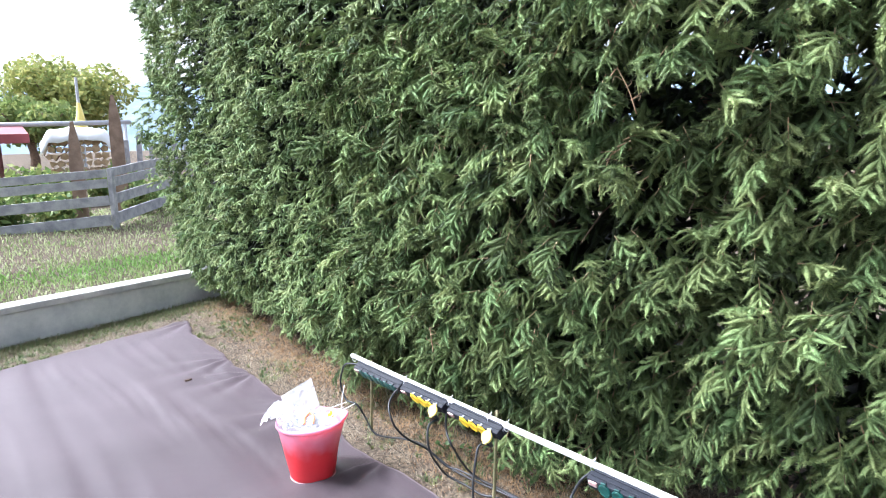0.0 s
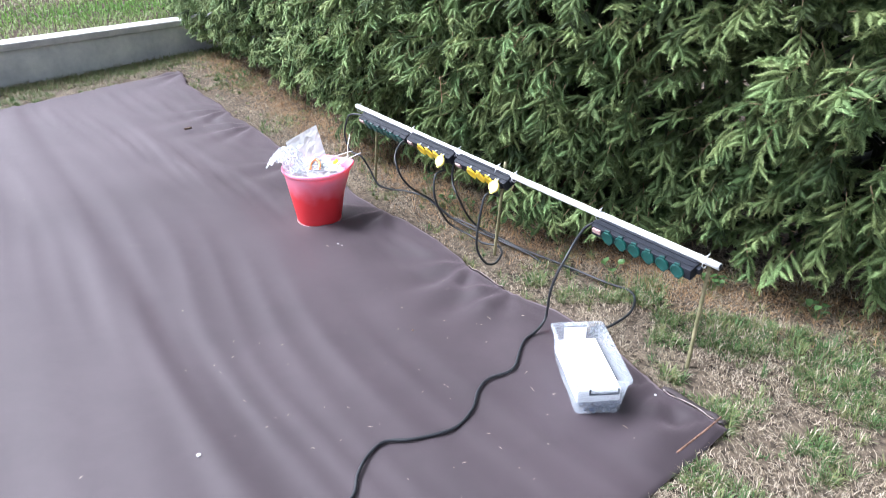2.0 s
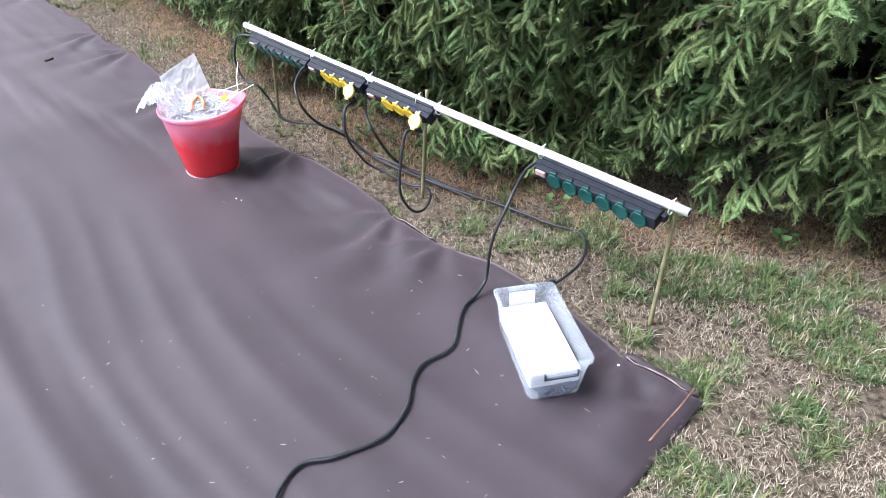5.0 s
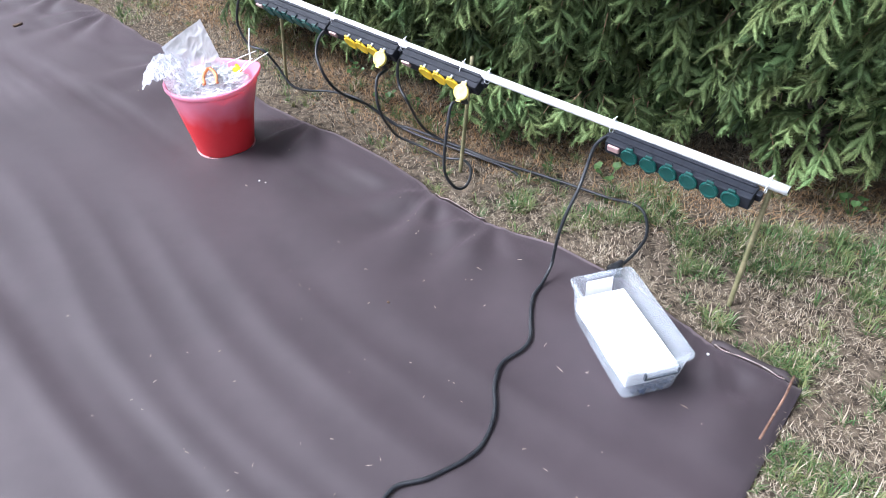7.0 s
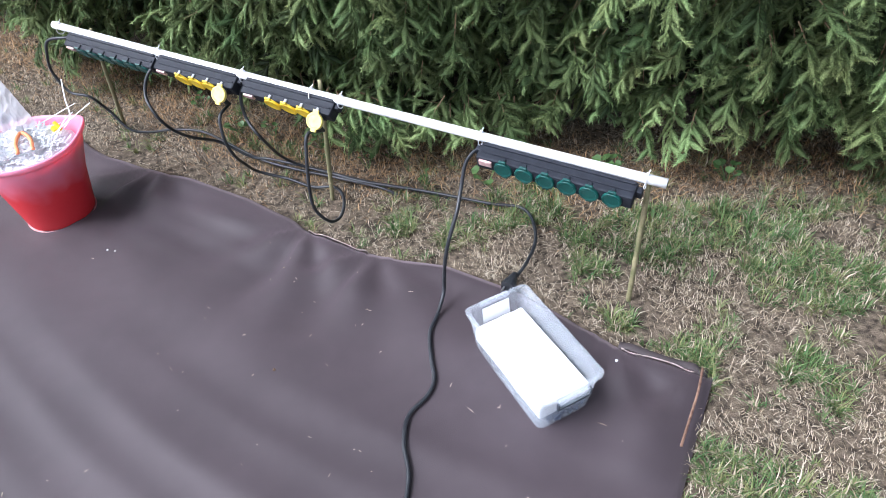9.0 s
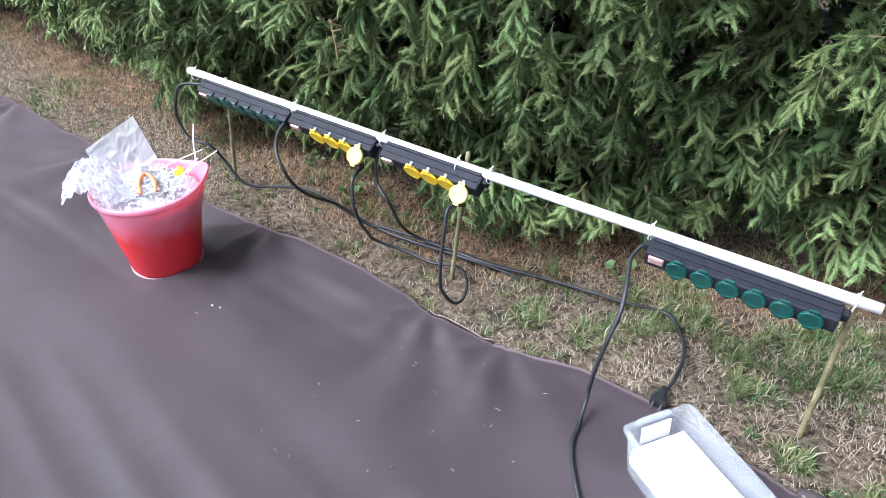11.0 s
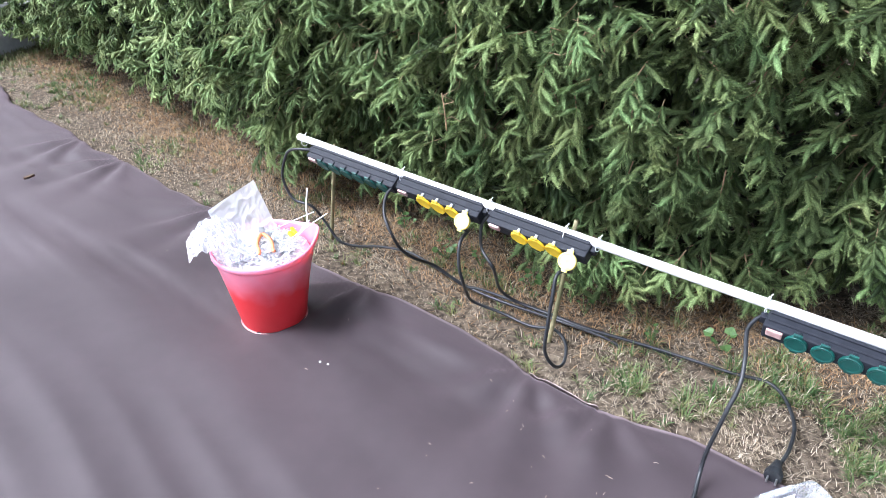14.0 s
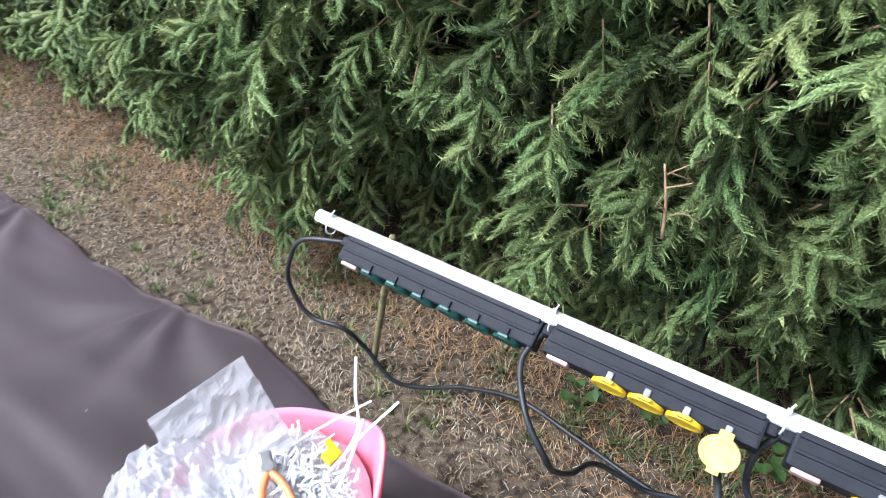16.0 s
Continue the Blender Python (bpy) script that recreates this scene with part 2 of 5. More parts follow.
# pale pink stands in for light and the white bag showing through
painted_glow(M_BUCKET, 0.17, 0.285, (1.0, 0.45, 0.64))


# ---- mesh helpers ----
def part(name, bm, mat, parent=None, label="", smooth=False):
    me = bpy.data.meshes.new(name)
    bm.to_mesh(me)
    bm.free()
    me.materials.append(mat)
    if smooth:
        me.shade_smooth()
    ob = new(name, me)
    if parent:
        ob.parent = parent
    if label:
        tagged(ob, label)
    return ob


def empty(name, m, label, category, group="", kind=""):
    e = new(name)
    e.matrix_world = m
    e.empty_display_size = 0.05
    return tagged(e, label, category, group, kind)


def box(bm, size, m=None, bevel=0.0):
    r = bmesh.ops.create_cube(bm, size=1.0, matrix=(m or Matrix()) @ Matrix.Diagonal((*size, 1)))
    if bevel:
        es = {e for v in r["verts"] for e in v.link_edges}
        bmesh.ops.bevel(bm, geom=list(es), offset=bevel, segments=2, affect="EDGES", profile=0.6)
    return bm


def rod(bm, a, b, r, r2=None, sides=10):
    a, b = Vector(a), Vector(b)
    q = (b - a).to_track_quat("Z", "Y").to_matrix().to_4x4()
    bmesh.ops.create_cone(bm, cap_ends=True, segments=sides, radius1=r, radius2=r if r2 is None else r2, depth=(b - a).length, matrix=Matrix.Translation((a + b) / 2) @ q)
    return bm


def smooth_line(pts, steps=8):
    """A Catmull-Rom line through the points."""
    p = [Vector(q) for q in pts]
    p = [2 * p[0] - p[1]] + p + [2 * p[-1] - p[-2]]
    out = []
    for i in range(1, len(p) - 2):
        for k in range(steps):
            t = k / steps
            out.append(0.5 * (2 * p[i] + (p[i + 1] - p[i - 1]) * t + (2 * p[i - 1] - 5 * p[i] + 4 * p[i + 1] - p[i + 2]) * t * t + (3 * p[i] - p[i - 1] - 3 * p[i + 1] + p[i + 2]) * t ** 3))
    return out + [p[-2]]


def tube(bm, line, r, sides=8, r2=None, flat=1.0):
    """A round (or flattened) tube along a line of points."""
    rings, up = [], Vector((0.13, 0.21, 1)).normalized()
    n = len(line)
    for i, c in enumerate(line):
        d = (line[min(i + 1, n - 1)] - line[max(i - 1, 0)]).normalized()
        x = up.cross(d)
        x = x.normalized() if x.length > 1e-3 else Vector((1, 0, 0))
        y = d.cross(x)
        up = y
        k = r if r2 is None else r + (r2 - r) * i / (n - 1)
        rings.append([bm.verts.new(c + x * (k * math.cos(a)) + y * (k * flat * math.sin(a))) for a in (2 * math.pi * j / sides for j in range(sides))])
    for a, b in zip(rings, rings[1:]):
        for j in range(sides):
            bm.faces.new((a[j], a[(j + 1) % sides], b[(j + 1) % sides], b[j]))
    bm.faces.new(rings[0][::-1])
    bm.faces.new(rings[-1])
    return bm


def lathe(bm, profile, sides=48, bend=None):
    rings = []
    for r, z in profile:
        ring = []
        for j in range(sides):
            a = 2 * math.pi * j / sides
            v = Vector((r * math.cos(a), r * math.sin(a), z))
            ring.append(bm.verts.new(bend(v, a) if bend else v))
        rings.append(ring)
    for a, b in zip(rings, rings[1:]):
        for j in range(sides):
            bm.faces.new((a[j], a[(j + 1) % sides], b[(j + 1) % sides], b[j]))
    bm.faces.new(rings[0][::-1])
    return bm


def sheet(name, verts, tris, tone, mats, mat_index=None):
    """One mesh from arrays of corners and triangles, with a tone for each corner."""
    me = bpy.data.meshes.new(name)
    me.vertices.add(len(verts))
    me.vertices.foreach_set("co", np.ascontiguousarray(verts, np.float32).ravel())
    me.loops.add(tris.size)
    me.loops.foreach_set("vertex_index", np.ascontiguousarray(tris, np.int32).ravel())
    me.polygons.add(len(tris))
    me.polygons.foreach_set("loop_start", np.arange(len(tris), dtype=np.int32) * 3)
    for m in mats:
        me.materials.append(m)
    if mat_index is not None:
        me.polygons.foreach_set("material_index", np.ascontiguousarray(mat_index, np.int32))
    me.update(calc_edges=True)
    if tone is not None:
        me.attributes.new("tone", "FLOAT", "POINT").data.foreach_set("value", np.ascontiguousarray(tone, np.float32))
    me.validate()
    return new(name, me)


# ---- ground ----
WX, WY = 0.470, 0.8827        # the retaining wall's run
WPX, WPY = -3.470, 5.240       # a point on its foot
def beyond(x, y):
    return (x - WPX) * -WY + (y - WPY) * WX


def along(x, y):
    return (x - WPX) * WX + (y - WPY) * WY


def wall_top(a):
    return np.clip(0.272 - 0.006 * (a + 0.9), 0.2, 0.4)


def ground_z(x, y):
    w, a = beyond(x, y), along(x, y)
    up = wall_top(a) - 0.01 + 0.118 * np.clip(w - 0.2, 0, 2.8) + 0.05 * np.clip(w - 3.0, 0, 30) + 0.002 * np.clip(w - 33, 0, 4000)
    low = 0.012 * np.sin(x * 2.1 + y) * np.cos(y * 1.7 - x) - 0.012
    k = np.clip((w - 0.04) / 0.12, 0, 1)
    return low * (1 - k) + up * k


def ground_sheet():
    fine = np.arange(-9, 7.01, 0.12)
    far = np.array([7.6, 9, 11, 14, 19, 27, 40, 70, 140, 300, 700, 1600, 3500])
    xs = np.concatenate([-far[::-1] - 2, fine, far])
    ys = np.concatenate([-far[::-1] + 3, np.arange(-4, 12.01, 0.12), far + 5])
    X, Y = np.meshgrid(xs, ys)
    Z = ground_z(X, Y)
    n, m = X.shape
    i = (np.arange(n - 1)[:, None] * m + np.arange(m - 1)[None, :]).ravel()
    tris = np.concatenate([np.stack([i, i + 1, i + m + 1], 1), np.stack([i, i + m + 1, i + m], 1)])
    ob = sheet("ground", np.stack([X, Y, Z], -1).reshape(-1, 3), tris, None, [M_SOIL])
    ob.data.shade_smooth()
    tagged(ob, "dry patchy lawn soil with straw-coloured thatch", "ground", kind="structure")


ground_sheet()


def retaining_wall():
    root = empty("retaining_wall", Matrix(), "low grey rendered concrete garden wall with a coping", "wall", kind="structure")
    yaw = math.degrees(math.atan2(WY, WX))
    def span(a0, a1, z0, z1, w0, w1, over):
        bm = bmesh.new()
        vs = []
        for a in (a0, a1):
            for w in (w0, w1):
                for k in (0, 1):
                    z = (z0 if k == 0 else z1)
                    zz = z if z < 0 else float(wall_top(a)) + z
                    vs.append(bm.verts.new((WPX + a * WX - w * WY, WPY + a * WY + w * WX, zz if k or z0 > -1 else -0.3)))
        for f in ((0, 1, 3, 2), (4, 6, 7, 5), (0, 4, 5, 1), (2, 3, 7, 6), (1, 5, 7, 3), (0, 2, 6, 4)):
            bm.faces.new([vs[i] for i in f])
        bmesh.ops.recalc_face_normals(bm, faces=bm.faces)
        bmesh.ops.bevel(bm, geom=list(bm.edges), offset=0.006, segments=2, affect="EDGES")
        return bm
    part("wall_body", span(-7, 4.2, -2, 0.0, 0.0, 0.2, 0), M_WALL, root)
    for a0, a1 in ((-6.9, -4.7), (-4.69, -2.7), (-2.69, -0.64), (-0.63, 1.45), (1.46, 3.6)):
        part("coping_slab", span(a0, a1, 0.0, 0.055, -0.025, 0.21, 0), M_CAP, root)


retaining_wall()


# ---- ground cloth ----
PINS = [(-3.1, 0.0), (-1.77, 0.0), (-1.32, 0.0), (-0.5, 0.0), (0.36, 0.0), (1.27, 0.0), (1.03, 0.0), (1.97, 0.0), (2.2, 0.02)]


def cloth_z(s, d):
    """Height of the cloth: slack folds that run with its length, drawn together at the pins."""
    e = d - edge_d(s)
    q = d - 0.10 * s + 0.22 * value_noise(s * 0.8, d * 1.1, 1.0, 21)
    slack = 0.25 + 1.3 * value_noise(s * 0.9 + 5, d * 2.0, 1.0, 22)
    z = 0.0038 * slack * np.sin(q * 9.5 + 0.8 * np.sin(s * 0.9) + 0.5 * np.sin(s * 2.3 + q)) ** 3
    z += 0.0030 * np.sin(q * 21 + 1.7 + 1.2 * np.sin(s * 1.3 + 1)) * (0.5 + 0.5 * np.sin(s * 0.8 + q * 2))
    for k, f, a in ((0.0030, 33, 0.4), (0.0026, 51, 2.2), (0.0020, 74, 4.1)):
        gate = np.clip(np.sin(s * (1.1 + a * 0.23) + q * (2.2 + a) + a), 0, 1) ** 2
        z += k * (1 - 2 * np.abs(np.sin((q * f + 2.3 * np.sin(s * 1.4 + a) + s * 2.5) / 2))) * gate
    z += 0.010 * np.exp(-((d - 1.33 - 0.02 * s) / 0.05) ** 2) * (0.6 + 0.4 * np.sin(s * 1.1))
    z -= 0.006 * np.exp(-((d - 1.22 - 0.03 * s) / 0.05) ** 2)
    for ps, pd in PINS:
        r = np.hypot(s - ps, e - pd) + 0.02
        ang = np.arctan2(s - ps, e + 0.03)
        z += 0.019 * np.sin(ang * 9 + ps * 5) * np.exp(-r / 0.24) * np.minimum(1, r / 0.05)
    z *= np.clip(e / 0.12, 0.25, 1)
    z -= 0.010 * np.clip(1 - (2.223 - s) / 0.05, 0, 1)
    return 0.014 + z


def cloth_panel(name, root, s0, s1, rows, d_of, extra=0.0, nd=150, ns=360):
    S, K = np.meshgrid(np.linspace(0, 1, ns), np.linspace(0, 1, nd))
    S = s0(K) + (s1(K) - s0(K)) * S
    D = d_of(S, K)
    Z = cloth_z(S, D) + extra
    X, Y = OX + S * UX + D * NX, OY + S * UY + D * NY
    rim = (K < 1e-6) | (K > 1 - 1e-6)
    Z = np.where(rim, Z - 0.008, Z)
    m = ns
    i = (np.arange(nd - 1)[:, None] * m + np.arange(m - 1)[None, :]).ravel()
    tris = np.concatenate([np.stack([i, i + m + 1, i + 1], 1), np.stack([i, i + m, i + m + 1], 1)])
    ob = sheet(name, np.stack([X, Y, Z], -1).reshape(-1, 3), tris, None, [M_CLOTH])
    ob.data.shade_smooth()
    md = ob.modifiers.new("thickness", "SOLIDIFY")
    md.thickness, md.offset = 0.002, -1
    ob.parent = root
    return ob


def seam_d(s):
    return np.interp(s, [-3.1, -2.4, -1.75, -1.3, -0.85, -0.5, -0.38, 0.0, 1.0, 2.3], [1.53, 1.60, 1.57, 1.63, 1.58, 1.71, 1.86, 2.3, 2.6, 2.7])


cloth = empty("ground_cloth", Matrix(), "dark brown woven ground cloth, wrinkled and pinned flat on the lawn", "ground cloth")
cloth_panel("cloth_panel", cloth, lambda k: -3.17 + 1.03 * k, lambda k: 2.213 + 0.02 * k, 0, lambda s, k: edge_d(s) + (2.9 - edge_d(s)) * k, nd=140, ns=300)
cloth_panel("cloth_panel", cloth, lambda k: -2.62 + 0.8 * k, lambda k: 2.2 - 0.05 * k, 0, lambda s, k: seam_d(s) + (3.9 - seam_d(s)) * k, 0.007, 70, 200)


def hem(s0, s1, off, w, mat, name, lift):
    bm = bmesh.new()
    rows = []
    for s in np.linspace(s0, s1, 30):
        e = float(edge_d(s)) + off
        z = float(cloth_z(np.array(s), np.array(e + 0.01))) + lift
        rows.append([bm.verts.new(at(s, e + k, z - (0.012 if k == 0 else 0))) for k in (0, w * 0.3, w)])
    for a, b in zip(rows, rows[1:]):
        for j in (0, 1):
            bm.faces.new((a[j], a[j + 1], b[j + 1], b[j]))
    ob = part(name, bm, mat, cloth, smooth=True)
    ob.modifiers.new("thickness", "SOLIDIFY").thickness = 0.0025


hem(1.99, 2.2, -0.018, 0.03, M_HEM, "hem", 0.006)
hem(2.0, 2.17, 0.010, 0.0035, M_HEMLINE, "hem_stitching", 0.005)
hem(1.04, 1.25, 0.006, 0.003, M_HEMLINE, "hem_stitching", 0.005)


def rusty_rod():
    bm = bmesh.new()
    pts = [at(2.185, 0.175, 0.034), at(2.189, 0.25, 0.037), at(2.188, 0.33, 0.035), at(2.187, 0.395, 0.033)]
    tube(bm, smooth_line(pts), 0.0030, 8)
    ob = part("rusty_rod", bm, M_RUST, None, smooth=True)
    tagged(ob, "thin rusty steel rod pinning the cloth corner", "rod")


rusty_rod()


def peg(s, d, turn):
    bm = bmesh.new()
    tube(bm, smooth_line([(-0.045, 0, -0.05), (-0.045, 0, 0.0), (-0.04, 0, 0.012), (0, 0, 0.016), (0.04, 0, 0.012), (0.045, 0, 0.0), (0.045, 0, -0.05)]), 0.0028, 8)
    ob = part("ground_staple", bm, M_STEEL, None, smooth=True)
    p = at(s, d, float(cloth_z(np.array(s), np.array(d))) + 0.014)
    ob.matrix_world = pose(*p, 0, 0, turn)
    tagged(ob, "bright steel ground staple pinning the cloth seam", "staple", "staples on the cloth seam")


for s, d, a in ((-2.54, 1.55, 60), (-1.75, 1.59, 55), (-0.86, 1.60, 30)):
    peg(s, d, a)


def litter():
    """Chaff, grass clippings and grit on the cloth."""
    n = 120
    s, d = rng.uniform(-2.6, 2.15, n), rng.uniform(0.2, 1.75, n)
    s[:80], d[:80] = rng.uniform(0.9, 2.15, 80), rng.uniform(0.2, 1.3, 80)
    V, T, tone = [], [], []
    for i in range(n):
        L, w, a = rng.uniform(0.0015, 0.006), rng.uniform(0.0004, 0.0009), rng.uniform(0, 6.3)
        if rng.random() < 0.18:
            L *= 2.2
        c = np.array(at(s[i], d[i], float(cloth_z(s[i], d[i])) + 0.003))
        x, y = np.array([math.cos(a), math.sin(a), 0]), np.array([-math.sin(a), math.cos(a), 0])
        k = len(V)
        V += [c - x * L - y * w, c - x * L + y * w, c + x * L + y * w * 0.3, c + np.array([0, 0, 0.0025])]
        T += [(k, k + 2, k + 3), (k, k + 3, k + 1), (k + 1, k + 3, k + 2)]
        tone += [rng.uniform(0.0, 0.22)] * 4
    ob = sheet("cloth_litter", np.array(V), np.array(T), np.array(tone), [M_GRASS])
    tagged(ob, "scattered straw chaff and grass clippings on the cloth", "litter", kind="stuff")


litter()


def crumb(s, d, r, label, mat, name):
    bm = bmesh.new()
    bmesh.ops.create_icosphere(bm, subdivisions=2, radius=r)
    for v in bm.verts:
        v.co *= 1 + 0.45 * noise.noise(v.co * (1.6 / r) + Vector((s, d, 0)))
        v.co.z *= 0.6
    ob = part(name, bm, mat)
    p = at(s, d, float(cloth_z(np.array(s), np.array(d))) + r * 0.5)
    ob.matrix_world = pose(*p, 0, 0, 40)
    tagged(ob, label, "pebble")


crumb(1.39, 1.40, 0.006, "small white pebble on the brown cloth", M_WHITE, "pebble")
crumb(0.560, 0.455, 0.003, "small white pebble on the brown cloth", M_STONE, "pebble")
crumb(0.533, 0.46, 0.0032, "small white pebble on the brown cloth", M_WHITE, "pebble")
crumb(2.0, 0.225, 0.0035, "small white pebble on the brown cloth", M_WHITE, "pebble")
crumb(1.27, 0.60, 0.004, "small dark crumb of soil on the cloth", M_BARK, "soil_crumb")


def dead_leaf(s, d):
    bm = bmesh.new()
    rows = []
    for i in range(9):
        t = i / 8
        w = 0.009 * math.sin(math.pi * t) ** 0.8 + 0.0006
        rows.append([bm.verts.new((0.045 * (t - 0.5), k * w, 0.012 * abs(k) + 0.008 * t * t + 0.004)) for k in (-1, 0, 1)])
    for a, b in zip(rows, rows[1:]):
        for j in (0, 1):
            bm.faces.new((a[j], b[j], b[j + 1], a[j + 1]))
    ob = part("dead_leaf", bm, M_BARK, smooth=True)
    ob.modifiers.new("thickness", "SOLIDIFY").thickness = 0.001
    ob.matrix_world = pose(*at(s, d, 0.024), 0, 0, 20)
    tagged(ob, "curled dark dead leaf on the brown cloth", "leaf")


dead_leaf(-1.42, 0.40)


# ---- pipe rail on stakes ----
def rail():
    root = empty("conduit_rail", Matrix(), "white plastic conduit tied level along three garden stakes", "rail")
    a, b = at(0, 0, pipe_z(0)), at(2.0, 0, pipe_z(2.0))
    bm = bmesh.new()
    line = [a + (b - a) * (i / 24) + Vector((0, 0, -0.004 * math.sin(math.pi * i / 24))) for i in range(25)]
    tube(bm, line, 0.0118, 20)
    part("conduit", bm, M_PIPE, root, smooth=True)
    # a dark disc paints the shade inside the conduit's open end
    bm = bmesh.new()
    ax = (b - a).normalized()
    rod(bm, b + ax * 0.0003, b + ax * 0.0006, 0.0085, sides=16)
    part("bore_shade", bm, M_BLACK, root)
    for s in (0.035, 0.475, 0.80, 1.04, 1.135, 1.548, 1.955):
        c = at(s, 0, pipe_z(s))
        bm = bmesh.new()
        loop = []
        for k in range(25):
            t = 2 * math.pi * k / 24
            loop.append(at(s + 0.001 * math.sin(t * 3), 0.006 + 0.0150 * math.cos(t), pipe_z(s) - 0.004 + 0.0175 * math.sin(t)))
        tube(bm, loop, 0.0014, 6)
        box(bm, (0.006, 0.005, 0.006), Matrix.Translation(at(s, 0.004, pipe_z(s) + 0.0150)) @ pose(0, 0, 0, 0, 0, -44))
        tube(bm, smooth_line([at(s, 0.004, pipe_z(s) + 0.016), at(s + 0.002, 0.000, pipe_z(s) + 0.020), at(s + 0.004, -0.002, pipe_z(s) + 0.024)]), 0.0014, 6)
        part("cable_tie", bm, M_TIE, root)
    return root


rail()


def stake(s_top, d_top, foot, top_z):
    bm = bmesh.new()
    a, b = Vector(foot) - Vector((0, 0, 0.06)), at(s_top, d_top, top_z)
    line = [a + (b - a) * (i / 12) for i in range(13)]
    tube(bm, line, 0.0068, 10, 0.006)
    for i in range(1, 12):
        c = line[i]
        rod(bm, c - (b - a).normalized() * 0.0015, c + (b - a).normalized() * 0.0015, 0.0077, sides=10)
    ob = part("garden_stake", bm, M_STAKE, None, smooth=True)
    tagged(ob, "thin weathered green plastic garden stake pushed into lawn", "stake", "stakes under the conduit")


stake(0.155, -0.018, at(0.0, -0.085, 0), pipe_z(0.15) + 0.005)
stake(1.055, -0.019, at(0.989, -0.042, 0), pipe_z(1.05) + 0.028)
stake(1.958, -0.0185, at(1.968, 0.004, 0), pipe_z(1.96) + 0.004)


# ---- socket strips ----
def flap(parent, x, mat, open_deg, name="flap", r=0.0235):
    """A round hinged lid with a rim and lug; the hinge lies on the strip's top front edge."""
    bm = bmesh.new()
    n = 26
    prof = [(0.0, 0.0045), (r * 0.72, 0.0045), (r * 0.8, 0.006), (r * 0.97, 0.0055), (r, 0.003), (r, -0.003)]
    rings = []
    for rr, h in prof:
        rings.append([bm.verts.new((rr * math.cos(2 * math.pi * j / n), r + 0.001 + rr * math.sin(2 * math.pi * j / n), h)) for j in range(n)] if rr else [bm.verts.new((0, r + 0.001, h))])
    for j in range(n):
        bm.faces.new((rings[0][0], rings[1][j], rings[1][(j + 1) % n]))
    for a, b in zip(rings[1:], rings[2:]):
        for j in range(n):
            bm.faces.new((a[j], b[j], b[(j + 1) % n], a[(j + 1) % n]))
    bm.faces.new(rings[-1][::-1])
    box(bm, (0.016, 0.010, 0.007), Matrix.Translation((0, 2 * r + 0.002, 0.0)), 0.0015)
    box(bm, (0.018, 0.012, 0.006), Matrix.Translation((0, -0.001, 0.001)), 0.0015)
    ob = part(name, bm, mat, parent, smooth=False)
    ob.matrix_basis = Matrix.Translation((x, 0.0675, -0.003)) @ Euler((radians(-open_deg), 0, 0)).to_matrix().to_4x4()
    return ob


def socket_strip(s, length, n, mat, first, pitch, label, open_last=False, tilt=33, lift=0.0):
    """x along the strip, y towards the viewer's side, z up; the origin is on the conduit's axis."""
    a, b = at(s, 0, pipe_z(s)), at(s + length, 0, pipe_z(s + length))
    x = (a - b).normalized()
    y = Vector((NX, NY, 0))
    y = (y - x * y.dot(x)).normalized()
    z = x.cross(y)
    m = Matrix(((x.x, y.x, z.x, b.x), (x.y, y.y, z.y, b.y), (x.z, y.z, z.z, b.z), (0, 0, 0, 1))) @ pose(0, 0, lift, -tilt) @ Matrix.Diagonal((1, 0.9, 1, 1))
    root = empty("socket_strip", m, label, "power strip", "socket strips under the conduit")
    bm = bmesh.new()
    L = length
    box(bm, (L, 0.053, 0.040), Matrix.Translation((L / 2, 0.0395, -0.026)), 0.004)
    part("housing", bm, M_BLACK, root, "dark grey plastic housing")
    for ry, rw, rz in ((0.020, 0.010, -0.0045), (0.044, 0.006, -0.0055)):
        bm = bmesh.new()
        box(bm, (L - 0.01, rw, 0.0055), Matrix.Translation((L / 2, ry, rz)), 0.0018)
        part("ridge", bm, M_BLACK, root)
    for ex in (-0.006, L + 0.006):
        bm = bmesh.new()
        box(bm, (0.016, 0.020, 0.022), Matrix.Translation((ex, 0.028, -0.024)), 0.004)
        part("end_cap", bm, M_BLACK, root)
    bm = bmesh.new()
    box(bm, (0.034, 0.010, 0.018), Matrix.Translation((L - 0.026, 0.068, -0.020)), 0.003)
    part("switch", bm, M_SWITCH, root, "reddish clear switch cover")
    for i in range(n):
        cx = L - first - pitch * i
        bm = bmesh.new()
        rod(bm, (cx, 0.060, -0.027), (cx, 0.0685, -0.027), 0.0210, sides=24)
        part("socket_ring", bm, M_BLACK, root)
        bm = bmesh.new()
        box(bm, (0.009, 0.016, 0.007), Matrix.Translation((cx, 0.060, -0.005)), 0.002)
        part("hinge", bm, M_GREY if mat is M_YELLOW else M_BLACK, root)
        # the raised last flap takes the paler, lit yellow
        last = open_last and i == n - 1
        flap(root, cx, M_PALEYELLOW if last else mat, 26 if last else 90, r=0.0235 if mat is M_GREEN else 0.0258)
        if last:
            bm = bmesh.new()
            tube(bm, smooth_line([(cx, 0.062, -0.026), (cx, 0.082, -0.028), (cx, 0.092, -0.036), (cx, 0.095, -0.052), (cx, 0.093, -0.068)]), 0.0125, 12, 0.006)
            part("plug", bm, M_RUBBER, root, "black angled plug", smooth=True)
    return root, m


